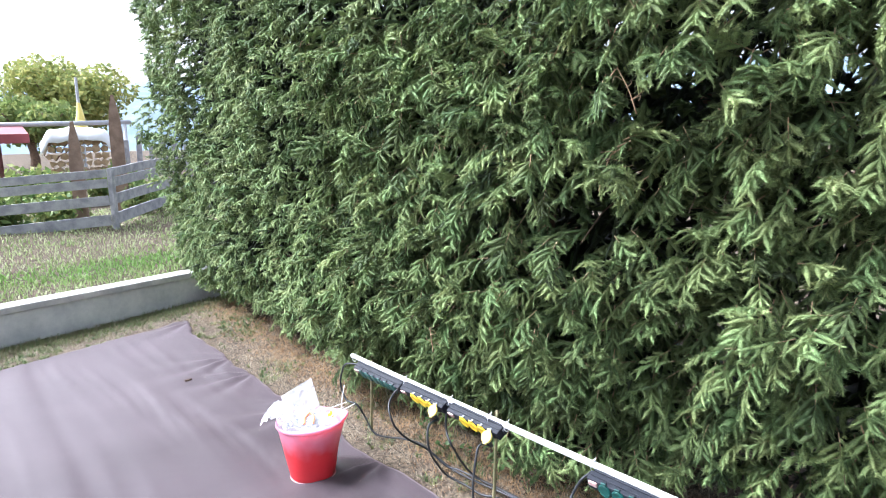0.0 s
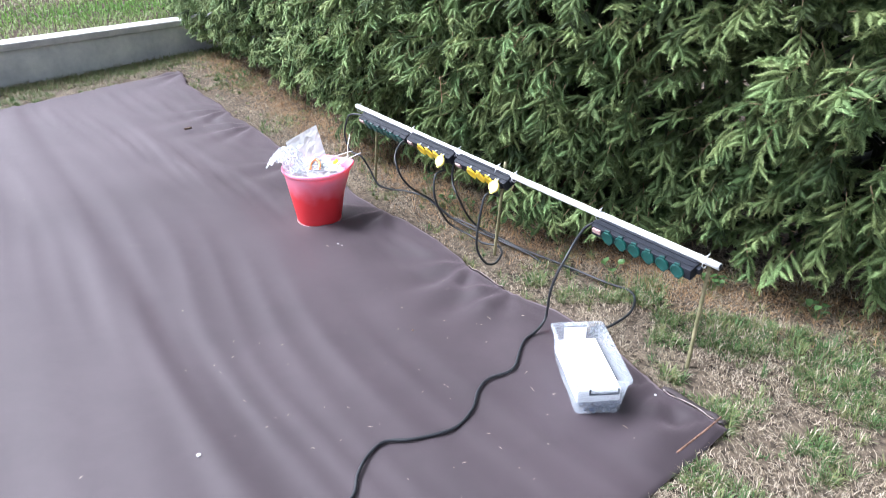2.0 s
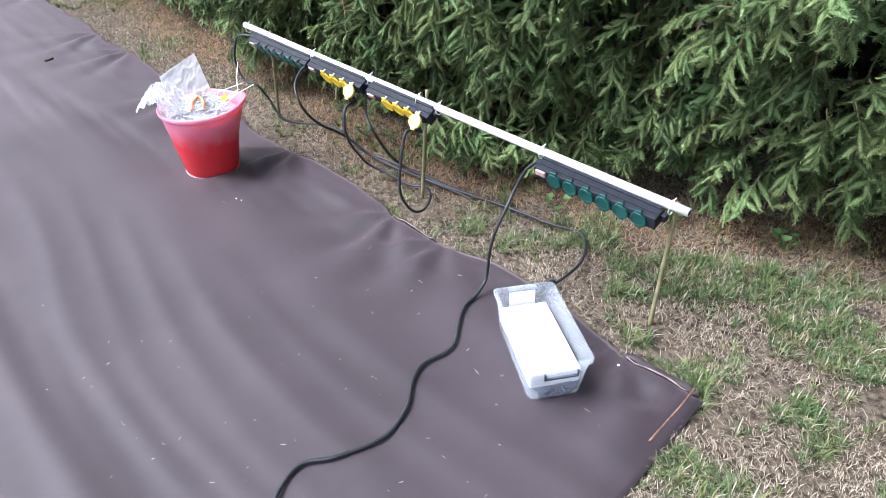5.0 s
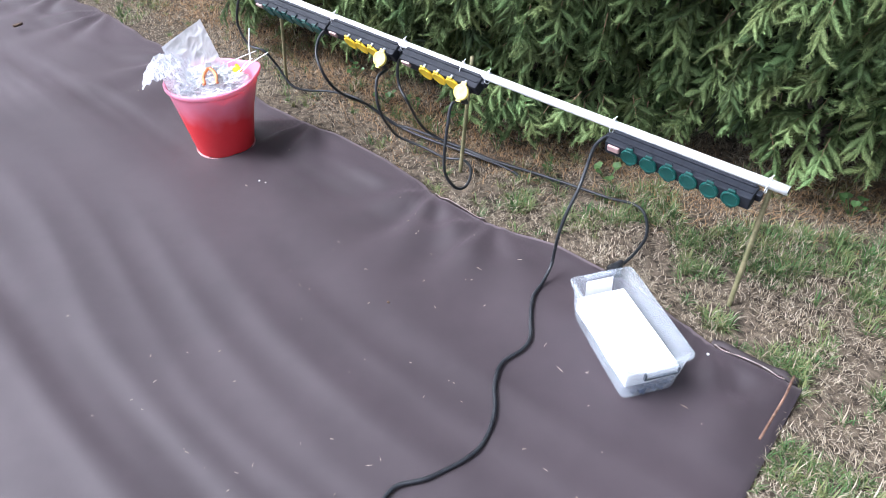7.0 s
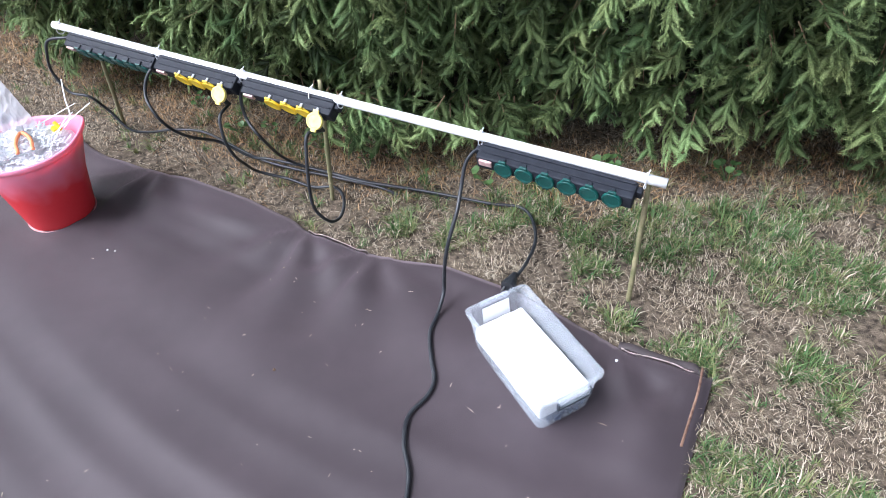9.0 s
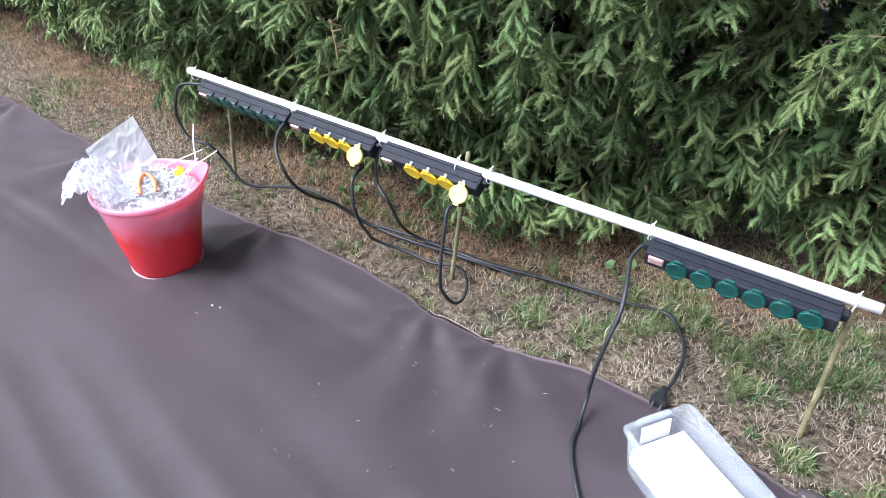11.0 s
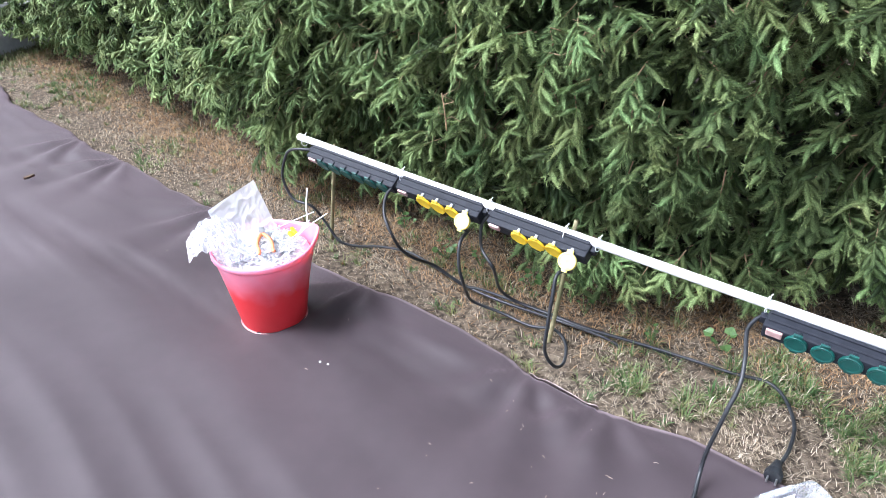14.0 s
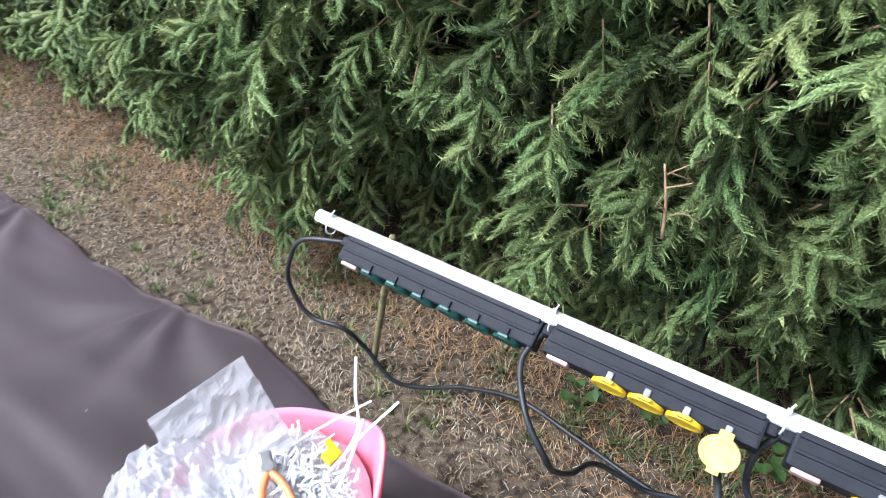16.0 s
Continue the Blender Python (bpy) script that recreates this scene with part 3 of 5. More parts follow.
G_LABEL = "dark grey six-way socket strip with green round flaps"
Y_LABEL = "dark grey four-way socket strip with yellow flaps and one plug"
st1, m1 = socket_strip(0.078, 0.385, 6, M_GREEN, 0.072, 0.0535, G_LABEL, False, 35, 0.006)
st2, m2 = socket_strip(0.479, 0.305, 4, M_YELLOW, 0.1045, 0.054, Y_LABEL, True, 32, 0.010)
st3, m3 = socket_strip(0.815, 0.305, 4, M_YELLOW, 0.1045, 0.054, Y_LABEL, True, 32, 0.010)
st4, m4 = socket_strip(1.556, 0.385, 6, M_GREEN, 0.072, 0.0535, G_LABEL, False, 17)


# ---- cables ----
def cable(pts, label, r=0.0048, name="cable"):
    bm = bmesh.new()
    tube(bm, smooth_line(pts, 10), r, 10)
    ob = part(name, bm, M_RUBBER, None, smooth=True)
    tagged(ob, label, "cable", "black cables at the socket strips")
    return ob


G = 0.022
C_LABEL = "black rubber cable looping from strip down to lawn"
end1, end2, end3, end4 = (m @ Vector((k + 0.012, 0.028, -0.024)) for m, k in ((m1, 0.385), (m2, 0.305), (m3, 0.305), (m4, 0.385)))
pl1, pl2 = (m @ Vector((0.305 - 0.1045 - 3 * 0.054, 0.093, -0.068)) for m in (m2, m3))
cable([end1, at(-0.02, 0.03, 0.385), at(-0.06, 0.034, 0.33), at(-0.078, 0.035, 0.26), at(-0.04, 0.03, 0.19), at(0.03, 0.01, 0.175), at(0.055, -0.02, 0.11), at(0.115, -0.03, 0.04), at(0.174, -0.064, G), at(0.244, -0.111, G), at(0.356, -0.144, G), at(0.492, -0.122, G), at(0.657, -0.092, G), at(0.787, -0.090, G), at(0.963, -0.108, G), at(1.13, -0.128, 0.015), at(1.20, -0.14, -0.012)], C_LABEL)
cable([end2, at(0.455, 0.06, 0.366), at(0.497, 0.12, 0.336), at(0.541, 0.14, 0.292), at(0.546, 0.11, 0.229), at(0.556, 0.06, 0.173), at(0.567, -0.03, 0.103), at(0.643, -0.076, 0.035), at(0.70, -0.098, G + 0.006), at(0.80, -0.115, G), at(0.934, -0.120, G + 0.004), at(1.065, -0.130, G), at(1.184, -0.148, G), at(1.294, -0.171, 0.012), at(1.366, -0.188, -0.012)], C_LABEL)
cable([end3, at(0.782, 0.02, 0.347), at(0.791, 0.03, 0.28), at(0.843, 0.045, 0.238), at(0.803, -0.06, 0.089), at(0.842, -0.109, 0.03), at(0.963, -0.116, G + 0.006), at(1.07, -0.121, G + 0.005), at(1.238, -0.157, G), at(1.373, -0.176, G), at(1.484, -0.189, G), at(1.57, -0.209, G), at(1.622, -0.177, G), at(1.669, -0.091, G), at(1.681, -0.001, G), at(1.676, 0.06, 0.018)], C_LABEL)
cable([pl1, at(0.764, 0.1, 0.32), at(0.776, 0.12, 0.259), at(0.784, 0.11, 0.198), at(0.76, 0.06, 0.128), at(0.742, 0, 0.053), at(0.828, -0.039, 0.022), at(0.929, -0.036, G), at(1.0, -0.055, 0.03), at(1.058, -0.021, 0.03), at(1.093, 0.046, G), at(1.094, 0.1, 0.04), at(1.075, 0.13, 0.098), at(1.078, 0.14, 0.175), at(1.076, 0.12, 0.277), at(1.07, 0.09, 0.332), pl2], "black rubber cable linking the two yellow plugs, looped on lawn")
# the long cable across the cloth, as places along and off the conduit
snake = [(1.550, 0.283), (1.562, 0.345), (1.600, 0.410), (1.634, 0.460), (1.640, 0.505), (1.628, 0.571), (1.655, 0.637), (1.705, 0.705), (1.732, 0.80), (1.699, 0.916), (1.657, 0.98), (1.668, 1.04), (1.709, 1.101), (1.758, 1.147), (1.769, 1.204), (1.743, 1.275), (1.726, 1.339), (1.725, 1.382), (1.751, 1.419), (1.769, 1.449), (1.769, 1.489), (1.75, 1.5), (1.732, 1.533), (1.702, 1.573)]
cable([end4, at(1.535, 0.03, 0.36), at(1.530, 0.06, 0.345), at(1.550, 0.125, 0.325), at(1.562, 0.175, 0.29), at(1.556, 0.205, 0.235), at(1.548, 0.220, 0.17), at(1.540, 0.218, 0.10), at(1.540, 0.228, 0.05)] + [at(s, d, 0.008 + float(cloth_z(np.array(s), np.array(d)))) for s, d in snake], "long black rubber cable snaking across the brown cloth")


def plug_end():
    root = empty("mains_plug", Matrix.Translation(at(1.672, 0.092, 0.024)) @ pose(0, 0, 0, 0, 0, 228), "black rubber mains plug lying on the lawn", "plug")
    bm = bmesh.new()
    rod(bm, (-0.030, 0, 0), (0.006, 0, 0), 0.0085, 0.017, 16)
    rod(bm, (0.006, 0, 0), (0.026, 0, 0), 0.0185, 0.0185, 18)
    box(bm, (0.012, 0.040, 0.020), Matrix.Translation((0.016, 0, 0)), 0.004)
    part("body", bm, M_RUBBER, root, smooth=False)
    for y in (-0.0095, 0.0095):
        bm = bmesh.new()
        rod(bm, (0.026, y, 0), (0.045, y, 0), 0.0024, sides=10)
        part("prong", bm, M_STEEL, root, "bright steel prong")


plug_end()


def connector():
    bm = bmesh.new()
    tube(bm, smooth_line([(-0.228, 1.002, 0.028), (-0.251, 0.991, 0.031), (-0.287, 0.974, 0.033), (-0.332, 0.953, 0.034), (-0.373, 0.933, 0.032)]), 0.008, 14, 0.018)
    ob = part("cable_connector", bm, M_BLUE, None, smooth=True)
    tagged(ob, "blue plastic cable connector on the brown cloth", "connector")
    bm = bmesh.new()
    box(bm, (0.10, 0.10, 0.05), None, 0.008)
    bmesh.ops.subdivide_edges(bm, edges=list(bm.edges), cuts=4, use_grid_fill=True)
    for v in bm.verts:
        v.co += Vector((noise.noise(v.co * 60), noise.noise(v.co * 60 + Vector((9, 0, 0))), noise.noise(v.co * 60 + Vector((0, 9, 0))))) * 0.004
    ob = part("stone_block", bm, M_STONE)
    ob.matrix_world = pose(-0.098, 0.944, 0.040, 4, -3, -43)
    tagged(ob, "rough pale concrete block weighing down the cloth", "block")


connector()


# ---- clear storage bin ----
def tray(bm, lx, ly, h, t, r, grow):
    """An open box with rounded corners, tapered, with wall thickness and a rim."""
    def ring(x, y, z, rad):
        out = []
        for cx, cy, a0 in ((1, 1, 0), (-1, 1, 90), (-1, -1, 180), (1, -1, 270)):
            for k in range(5):
                a = radians(a0 + 22.5 * k)
                out.append(bm.verts.new((cx * (x / 2 - rad) + rad * math.cos(a), cy * (y / 2 - rad) + rad * math.sin(a), z)))
        return out
    levels = [(lx - 2 * grow, ly - 2 * grow, 0.0, r), (lx - 2 * grow + 0.003, ly - 2 * grow + 0.003, 0.004, r), (lx - 0.004, ly - 0.004, h * 0.9, r), (lx + 0.008, ly + 0.008, h * 0.91, r), (lx + 0.010, ly + 0.010, h - 0.002, r), (lx + 0.004, ly + 0.004, h, r),
              (lx - 0.008, ly - 0.008, h, r), (lx - 2 * t, ly - 2 * t, h * 0.9, r), (lx - 2 * grow - 2 * t, ly - 2 * grow - 2 * t, t, r)]
    rings = [ring(*v) for v in levels]
    for a, b in zip(rings, rings[1:]):
        for j in range(20):
            bm.faces.new((a[j], a[(j + 1) % 20], b[(j + 1) % 20], b[j]))
    bm.faces.new(rings[0][::-1])
    bm.faces.new(rings[-1])
    return bm


BIN = Matrix.Translation((0.723, 1.807, 0.014)) @ pose(0, 0, 0, 0, 0, -78)
def storage_bin():
    root = empty("storage_bin", BIN, "milky clear plastic storage bin filled with white foam", "storage bin")
    bm = tray(bmesh.new(), 0.305, 0.164, 0.126, 0.0022, 0.016, 0.015)
    part("tub", bm, M_BIN, root, smooth=False)
    for sx in (-1, 1):
        bm = bmesh.new()
        box(bm, (0.013, 0.078, 0.006), Matrix.Translation((sx * 0.1585, 0, 0.114)), 0.002)
        box(bm, (0.004, 0.078, 0.020), Matrix.Translation((sx * 0.1635, 0, 0.106)), 0.0015)
        part("handle", bm, M_BIN, root)
    bm = bmesh.new()
    box(bm, (0.0015, 0.074, 0.046), Matrix.Translation((-0.1425, -0.004, 0.088)) @ pose(0, 0, 0, 0, -7, 0), 0.0004)
    part("label_sticker", bm, M_LABEL, root, "blank white paper label")
    # dark strips stand in for the shade below the handle lip
    bm = bmesh.new()
    box(bm, (0.007, 0.086, 0.005), Matrix.Translation((0.1625, 0, 0.0935)), 0.0015)
    for sy in (-1, 1):
        box(bm, (0.007, 0.004, 0.018), Matrix.Translation((0.1625, sy * 0.041, 0.103)), 0.001)
    part("handle_shade", bm, M_HANDLE_SHADE, root, "dark strips painting the shade under the handle")
    bm = bmesh.new()
    box(bm, (0.268, 0.130, 0.044), Matrix.Translation((0.004, -0.004, 0.060)) @ pose(0, 0, 0, 1, -2, 0), 0.006)
    bmesh.ops.subdivide_edges(bm, edges=list(bm.edges), cuts=5, use_grid_fill=True)
    for v in bm.verts:
        v.co += Vector((0, 0, 0.003)) * noise.noise(v.co * 30) + Vector((0.002, 0.002, 0)) * noise.noise(v.co * 50 + Vector((3, 3, 3)))
    ob = part("foam_sheet", bm, M_WHITE)
    ob.matrix_world = BIN
    tagged(ob, "stack of white foam sheets lying inside the bin", "foam")
    bm = bmesh.new()
    for i in range(110):
        c = Vector((rng.uniform(0.110, 0.129) if i > 25 else rng.uniform(-0.10, 0.10), rng.uniform(-0.030, 0.060) if i > 25 else rng.uniform(-0.05, 0.045), rng.uniform(0.006, 0.036 if i > 25 else 0.02)))
        box(bm, (rng.uniform(0.012, 0.03), rng.uniform(0.008, 0.018), rng.uniform(0.003, 0.010)), Matrix.Translation(c) @ pose(0, 0, 0, rng.uniform(-20, 20), rng.uniform(-20, 20), rng.uniform(0, 180)))
    ob = part("packing_chips", bm, M_SHADOWY)
    ob.matrix_world = BIN
    tagged(ob, "loose grey-blue clips at the bottom of the bin", "clips", kind="stuff")


storage_bin()


# ---- red bucket and what is in it ----
BX, BY, BZ = -0.448, 2.866, 0.015
SPOUT = radians(25)


def pull(v, a):
    k = max(0.0, math.cos((a - SPOUT))) ** 14 * max(0.0, (v.z - 0.187) / 0.083)
    out = Vector((math.cos(SPOUT), math.sin(SPOUT), 0.35))
    return v + out * (0.030 * min(k, 1.2))


def bucket():
    root = empty("bucket", pose(BX, BY, BZ), "red plastic bucket with pouring lip, full of white scraps", "bucket")
    bm = bmesh.new()
    prof = [(0.099, 0.0), (0.103, 0.004), (0.104, 0.012), (0.106, 0.016), (0.128, 0.130), (0.146, 0.222), (0.1475, 0.229), (0.153, 0.230), (0.1555, 0.234), (0.1555, 0.243), (0.153, 0.246),
            (0.149, 0.246), (0.1445, 0.236), (0.124, 0.130), (0.101, 0.006)]
    lathe(bm, [(r * 0.975, z * 1.06) for r, z in prof], 72, pull)
    bm.faces.new(bm.verts[-72:])
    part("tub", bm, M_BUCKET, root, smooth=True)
    bm = bmesh.new()
    lathe(bm, [(0.1005, -0.001), (0.1040, -0.001), (0.1044, 0.0005), (0.1038, 0.002), (0.1030, 0.002)], 72)
    part("base_ring", bm, M_RING, root, "worn whitish base ring", smooth=True)


bucket()


def in_bucket(x, y, z):
    return Vector((BX + x, BY + y, BZ + z + 0.014))


def scraps():
    """Offcuts of white cable ties, heaped."""
    bm = bmesh.new()
    for i in range(760):
        r, a = 0.112 * math.sqrt(rng.random()), rng.uniform(0, 6.28)
        h = 0.222 + 0.030 * (1 - (r / 0.112) ** 2) + rng.uniform(-0.01, 0.012)
        c = in_bucket(r * math.cos(a), r * math.sin(a), h)
        t, L = rng.uniform(0, 6.28), rng.uniform(0.010, 0.026)
        d = Vector((math.cos(t), math.sin(t), rng.uniform(-0.35, 0.35))) * L
        k = Vector((-math.sin(t), math.cos(t), 0.3)) * L * rng.uniform(-0.5, 0.5)
        tube(bm, smooth_line([c - d, c + k, c + d], 3), 0.0022, 4, flat=0.45)
    ob = part("cable_tie_offcuts", bm, M_TIE)
    tagged(ob, "heap of white nylon cable tie offcuts in bucket", "offcuts", kind="stuff")
    bm = bmesh.new()
    lathe(bm, [(0.02, 0.05), (0.10, 0.07), (0.137, 0.210), (0.11, 0.226), (0.05, 0.240), (0.01, 0.243)], 40)
    for v in bm.verts:
        v.co += Vector((0, 0, 0.012)) * noise.noise(v.co * 45)
    ob = part("plastic_liner", bm, M_LINER, None, smooth=True)
    ob.matrix_world = pose(BX, BY, BZ + 0.013)
    tagged(ob, "white plastic bag lining the bucket under the offcuts", "plastic bag")


scraps()


def crumpled(name, label, origin, ux, uy, w, h, amp, k, hang=None):
    bm = bmesh.new()
    n = 34
    grid = []
    nz = Vector(ux).cross(Vector(uy)).normalized()
    for i in range(n):
        row = []
        for j in range(n):
            a, b = i / (n - 1), j / (n - 1)
            p = Vector(origin) + Vector(ux) * (w * (a - 0.5)) + Vector(uy) * (h * b)
            q = Vector((a * w, b * h, 0)) * k
            ridged = 1 - 2 * abs(noise.noise(q + Vector((amp * 91, 0, 0)))) + 0.5 * (1 - 2 * abs(noise.noise(q * 2.3)))
            p += nz * amp * (ridged - 0.6)
            if hang:
                p += hang(a, b)
            row.append(bm.verts.new(p))
        grid.append(row)
    for i in range(n - 1):
        for j in range(n - 1):
            bm.faces.new((grid[i][j], grid[i + 1][j], grid[i + 1][j + 1], grid[i][j + 1]))
    ob = part(name, bm, M_FILM, None)
    ob.modifiers.new("thickness", "SOLIDIFY").thickness = 0.0006
    tagged(ob, label, "plastic bag")


crumpled("plastic_bag", "flat clear plastic bag standing up out of bucket", in_bucket(-0.035, 0.05, 0.225), Vector((0.86, 0.10, 0.50)).normalized(), Vector((-0.36, 0.35, 0.86)).normalized(), 0.172, 0.155, 0.006, 18)
crumpled("crumpled_film", "crumpled clear film spilling over the bucket rim", in_bucket(-0.05, -0.01, 0.255), Vector((-0.30, 0.95, 0.1)).normalized(), Vector((-0.97, -0.22, 0.1)).normalized(), 0.18, 0.16, 0.019, 34, lambda a, b: Vector((0, 0, 0.045 * math.sin(b * 2.9) - 0.055 * b * b * a)))
crumpled("crumpled_film", "crumpled white film lying over the offcuts", in_bucket(-0.03, -0.09, 0.247), Vector((0.9, 0.3, 0.1)).normalized(), Vector((-0.45, 0.88, 0.12)).normalized(), 0.15, 0.13, 0.010, 30)


def pliers():
    root = empty("pliers", Matrix.Translation(in_bucket(0.004, 0.002, 0.270)) @ pose(0, 0, 0, 5, 0, 14), "side-cutting pliers with orange grips lying in bucket", "pliers")
    bm = bmesh.new()
    box(bm, (0.020, 0.030, 0.010), Matrix.Translation((0, 0.030, 0)), 0.004)
    rod(bm, (0, 0.018, -0.006), (0, 0.018, 0.007), 0.009, sides=16)
    part("jaws", bm, M_STEEL, root, "steel jaws")
    for sx in (-1, 1):
        bm = bmesh.new()
        tube(bm, smooth_line([(0.002 * sx, 0.012, 0), (0.014 * sx, -0.012, 0), (0.021 * sx, -0.045, 0), (0.019 * sx, -0.08, 0), (0.022 * sx, -0.088, 0)]), 0.0058, 10, 0.0046)
        part("grip", bm, M_PLIERS, root, "orange grip", smooth=True)


pliers()


def loose_tie(pts, label):
    bm = bmesh.new()
    tube(bm, smooth_line(pts, 6), 0.0026, 6, flat=0.5)
    e = Vector(pts[0])
    ob = part("cable_tie", bm, M_TIE, None)
    tagged(ob, label, "cable tie", "loose cable ties in the bucket")


T_LABEL = "long white cable tie sticking out of the bucket"
loose_tie([in_bucket(0.09, 0.03, 0.235), in_bucket(0.125, 0.075, 0.26), in_bucket(0.128, 0.10, 0.31), in_bucket(0.135, 0.125, 0.36)], T_LABEL)
loose_tie([in_bucket(0.06, 0.00, 0.24), in_bucket(0.13, 0.06, 0.262), in_bucket(0.19, 0.095, 0.285)], T_LABEL)
loose_tie([in_bucket(0.03, 0.07, 0.255), in_bucket(0.10, 0.09, 0.275), in_bucket(0.15, 0.10, 0.29)], T_LABEL)
loose_tie([in_bucket(0.09, -0.02, 0.25), in_bucket(0.12, 0.03, 0.275), in_bucket(0.135, 0.085, 0.27)], T_LABEL)


def yellow_clip():
    bm = bmesh.new()
    box(bm, (0.026, 0.020, 0.012), None, 0.003)
    box(bm, (0.010, 0.030, 0.008), Matrix.Translation((0.006, 0.006, 0.006)), 0.002)
    ob = part("yellow_clip", bm, M_YELLOW)
    ob.matrix_world = Matrix.Translation(in_bucket(0.085, 0.045, 0.247)) @ pose(0, 0, 0, 20, 10, 40)
    tagged(ob, "small yellow plastic clip among the offcuts", "clip")


yellow_clip()


# ---- spruce hedge ----
def spray_template(seed, needles_per_m, width, stems, shoots, length, core, seg=5, brush=1.0):
    """A drooping spruce spray along +x: a stem, side shoots, and needles as slim blades."""
    g = np.random.default_rng(seed)
    V, T, tone, mi = [], [], [], []

    def axis(base, direction, L, droop, n):
        t = np.linspace(0, 1, n)[:, None]
        p = base + direction * (t * L)
        p = p + np.array([0, 0, -droop * L]) * t ** 2
        return p

    def clothe(p, t0, L, young, bare=False):
        # the leafy body of the shoot: a flattened spindle
        m = len(p)
        tt = np.linspace(0, 1, m)
        ww = core * np.array([0.45 + 0.55 * min(1, a / 0.3) if a < 0.8 else max(0.0, (1 - a) / 0.2) ** 0.5 for a in tt])[:, None]
        if bare:
            ww = ww * np.clip((tt - 0.45) / 0.2, 0.12, 1)[:, None]
        dd = np.gradient(p, axis=0)
        dd /= np.linalg.norm(dd, axis=1)[:, None]
        sd = np.cross(dd, [0, 0, 1.0])
        sd /= np.linalg.norm(sd, axis=1)[:, None] + 1e-9
        uu = np.cross(sd, dd)
        ring = [p + sd * ww, p + uu * ww * 0.55, p - sd * ww, p - uu * ww * 0.35]
        k = sum(len(v) for v in V)
        V.append(np.stack(ring, 1).reshape(-1, 3))
        q = []
        for i in range(m - 1):
            for j in range(4):
                a, b = k + 4 * i + j, k + 4 * i + (j + 1) % 4
                q += [(a, b, b + 4), (a, b + 4, a + 4)]
        T.append(np.array(q))
        tone.append(np.clip(np.repeat(0.26 + 0.16 * young * tt, 4), 0, 1))
        mi.append(np.zeros(len(q), int))
        n = max(2, int(needles_per_m * L))
        t = np.linspace(t0, 1, n)
        x = t * (len(p) - 1)
        i = np.clip(x.astype(int), 0, len(p) - 2)
        f = (x - i)[:, None]
        c = p[i] * (1 - f) + p[i + 1] * f
        d = p[i + 1] - p[i]
        d = d / np.linalg.norm(d, axis=1)[:, None]
        side = np.cross(d, [0, 0, 1.0])
        side /= np.linalg.norm(side, axis=1)[:, None] + 1e-9
        up = np.cross(side, d)
        phi = np.where(g.random(n) < 0.82, np.where(np.arange(n) % 2 == 0, 0.0, math.pi) + g.normal(0, 0.28, n), g.uniform(0.3, 2.8, n))
        rad = side * np.cos(phi)[:, None] + up * (0.75 * np.sin(phi))[:, None]
        lean = (g.uniform(0.42, 0.70, n) + 0.30 * np.clip((t - 0.85) / 0.15, 0, 1))[:, None]
        way = d * lean + rad * np.sqrt(1 - (lean * 0.75) ** 2)
        way /= np.linalg.norm(way, axis=1)[:, None]
        ln = (g.uniform(0.0130, 0.0175, n) * brush * (1.05 - 0.30 * np.clip((t - 0.85) / 0.15, 0, 1)))[:, None]
        wv = np.cross(way, d + 0.3 * g.normal(size=(n, 3)))
        wv = wv / (np.linalg.norm(wv, axis=1)[:, None] + 1e-9) * (width / 2)
        k = sum(len(v) for v in V)
        V.append(np.stack([c - wv, c + wv, c + way * ln + wv * 0.15], 1).reshape(-1, 3))
        T.append(k + np.arange(3 * n).reshape(-1, 3))
        tt = np.clip(0.44 + 0.13 * young * t + g.normal(0, 0.06, n), 0, 1)
        tone.append(np.stack([tt - 0.10, tt - 0.10, tt + 0.06], 1).ravel())
        mi.append(np.zeros(n, int))

    def twig(p, r0):
        k = sum(len(v) for v in V)
        n = len(p)
        ring = []
        for j in range(3):
            a = 2.1 * j
            ring.append(p + np.array([0, math.cos(a), math.sin(a)]) * np.linspace(r0, r0 * 0.4, n)[:, None])
        V.append(np.stack(ring, 1).reshape(-1, 3))
        q = []
        for i in range(n - 1):
            for j in range(3):
                a, b = k + 3 * i + j, k + 3 * i + (j + 1) % 3
                q += [(a, b, b + 3), (a, b + 3, a + 3)]
        T.append(np.array(q))
        tone.append(np.full(3 * n, 0.5))
        mi.append(np.ones(len(q), int))

    main = axis(np.zeros(3), np.array([1.0, 0, 0.08]), length, g.uniform(-0.05, 0.40), seg + 2)
    if stems:
        twig(main, 0.0026)
    clothe(main, 0.3 if stems else 0.12, length, 1.0, stems)
    for i in range(shoots):
        f = np.clip(0.10 + 0.78 * i / max(1, shoots - 1) + g.normal(0, 0.04), 0.05, 0.95)
        x = f * (seg + 1)
        k = min(int(x), seg)
        base = main[k] + (main[k + 1] - main[k]) * (x - k)
        sd = 1 if i % 2 else -1
        a = radians(g.uniform(30, 58)) * sd
        L = length * g.uniform(0.34, 0.56) * (1.08 - 0.45 * f)
        d = np.array([math.cos(a), math.sin(a), g.uniform(-0.45, 0.12)])
        p = axis(base, d / np.linalg.norm(d), L, g.uniform(0.0, 0.6), seg)
        clothe(p, 0.02, L, 1.0)
    return np.concatenate(V), np.concatenate(T), np.concatenate(tone), np.concatenate(mi)


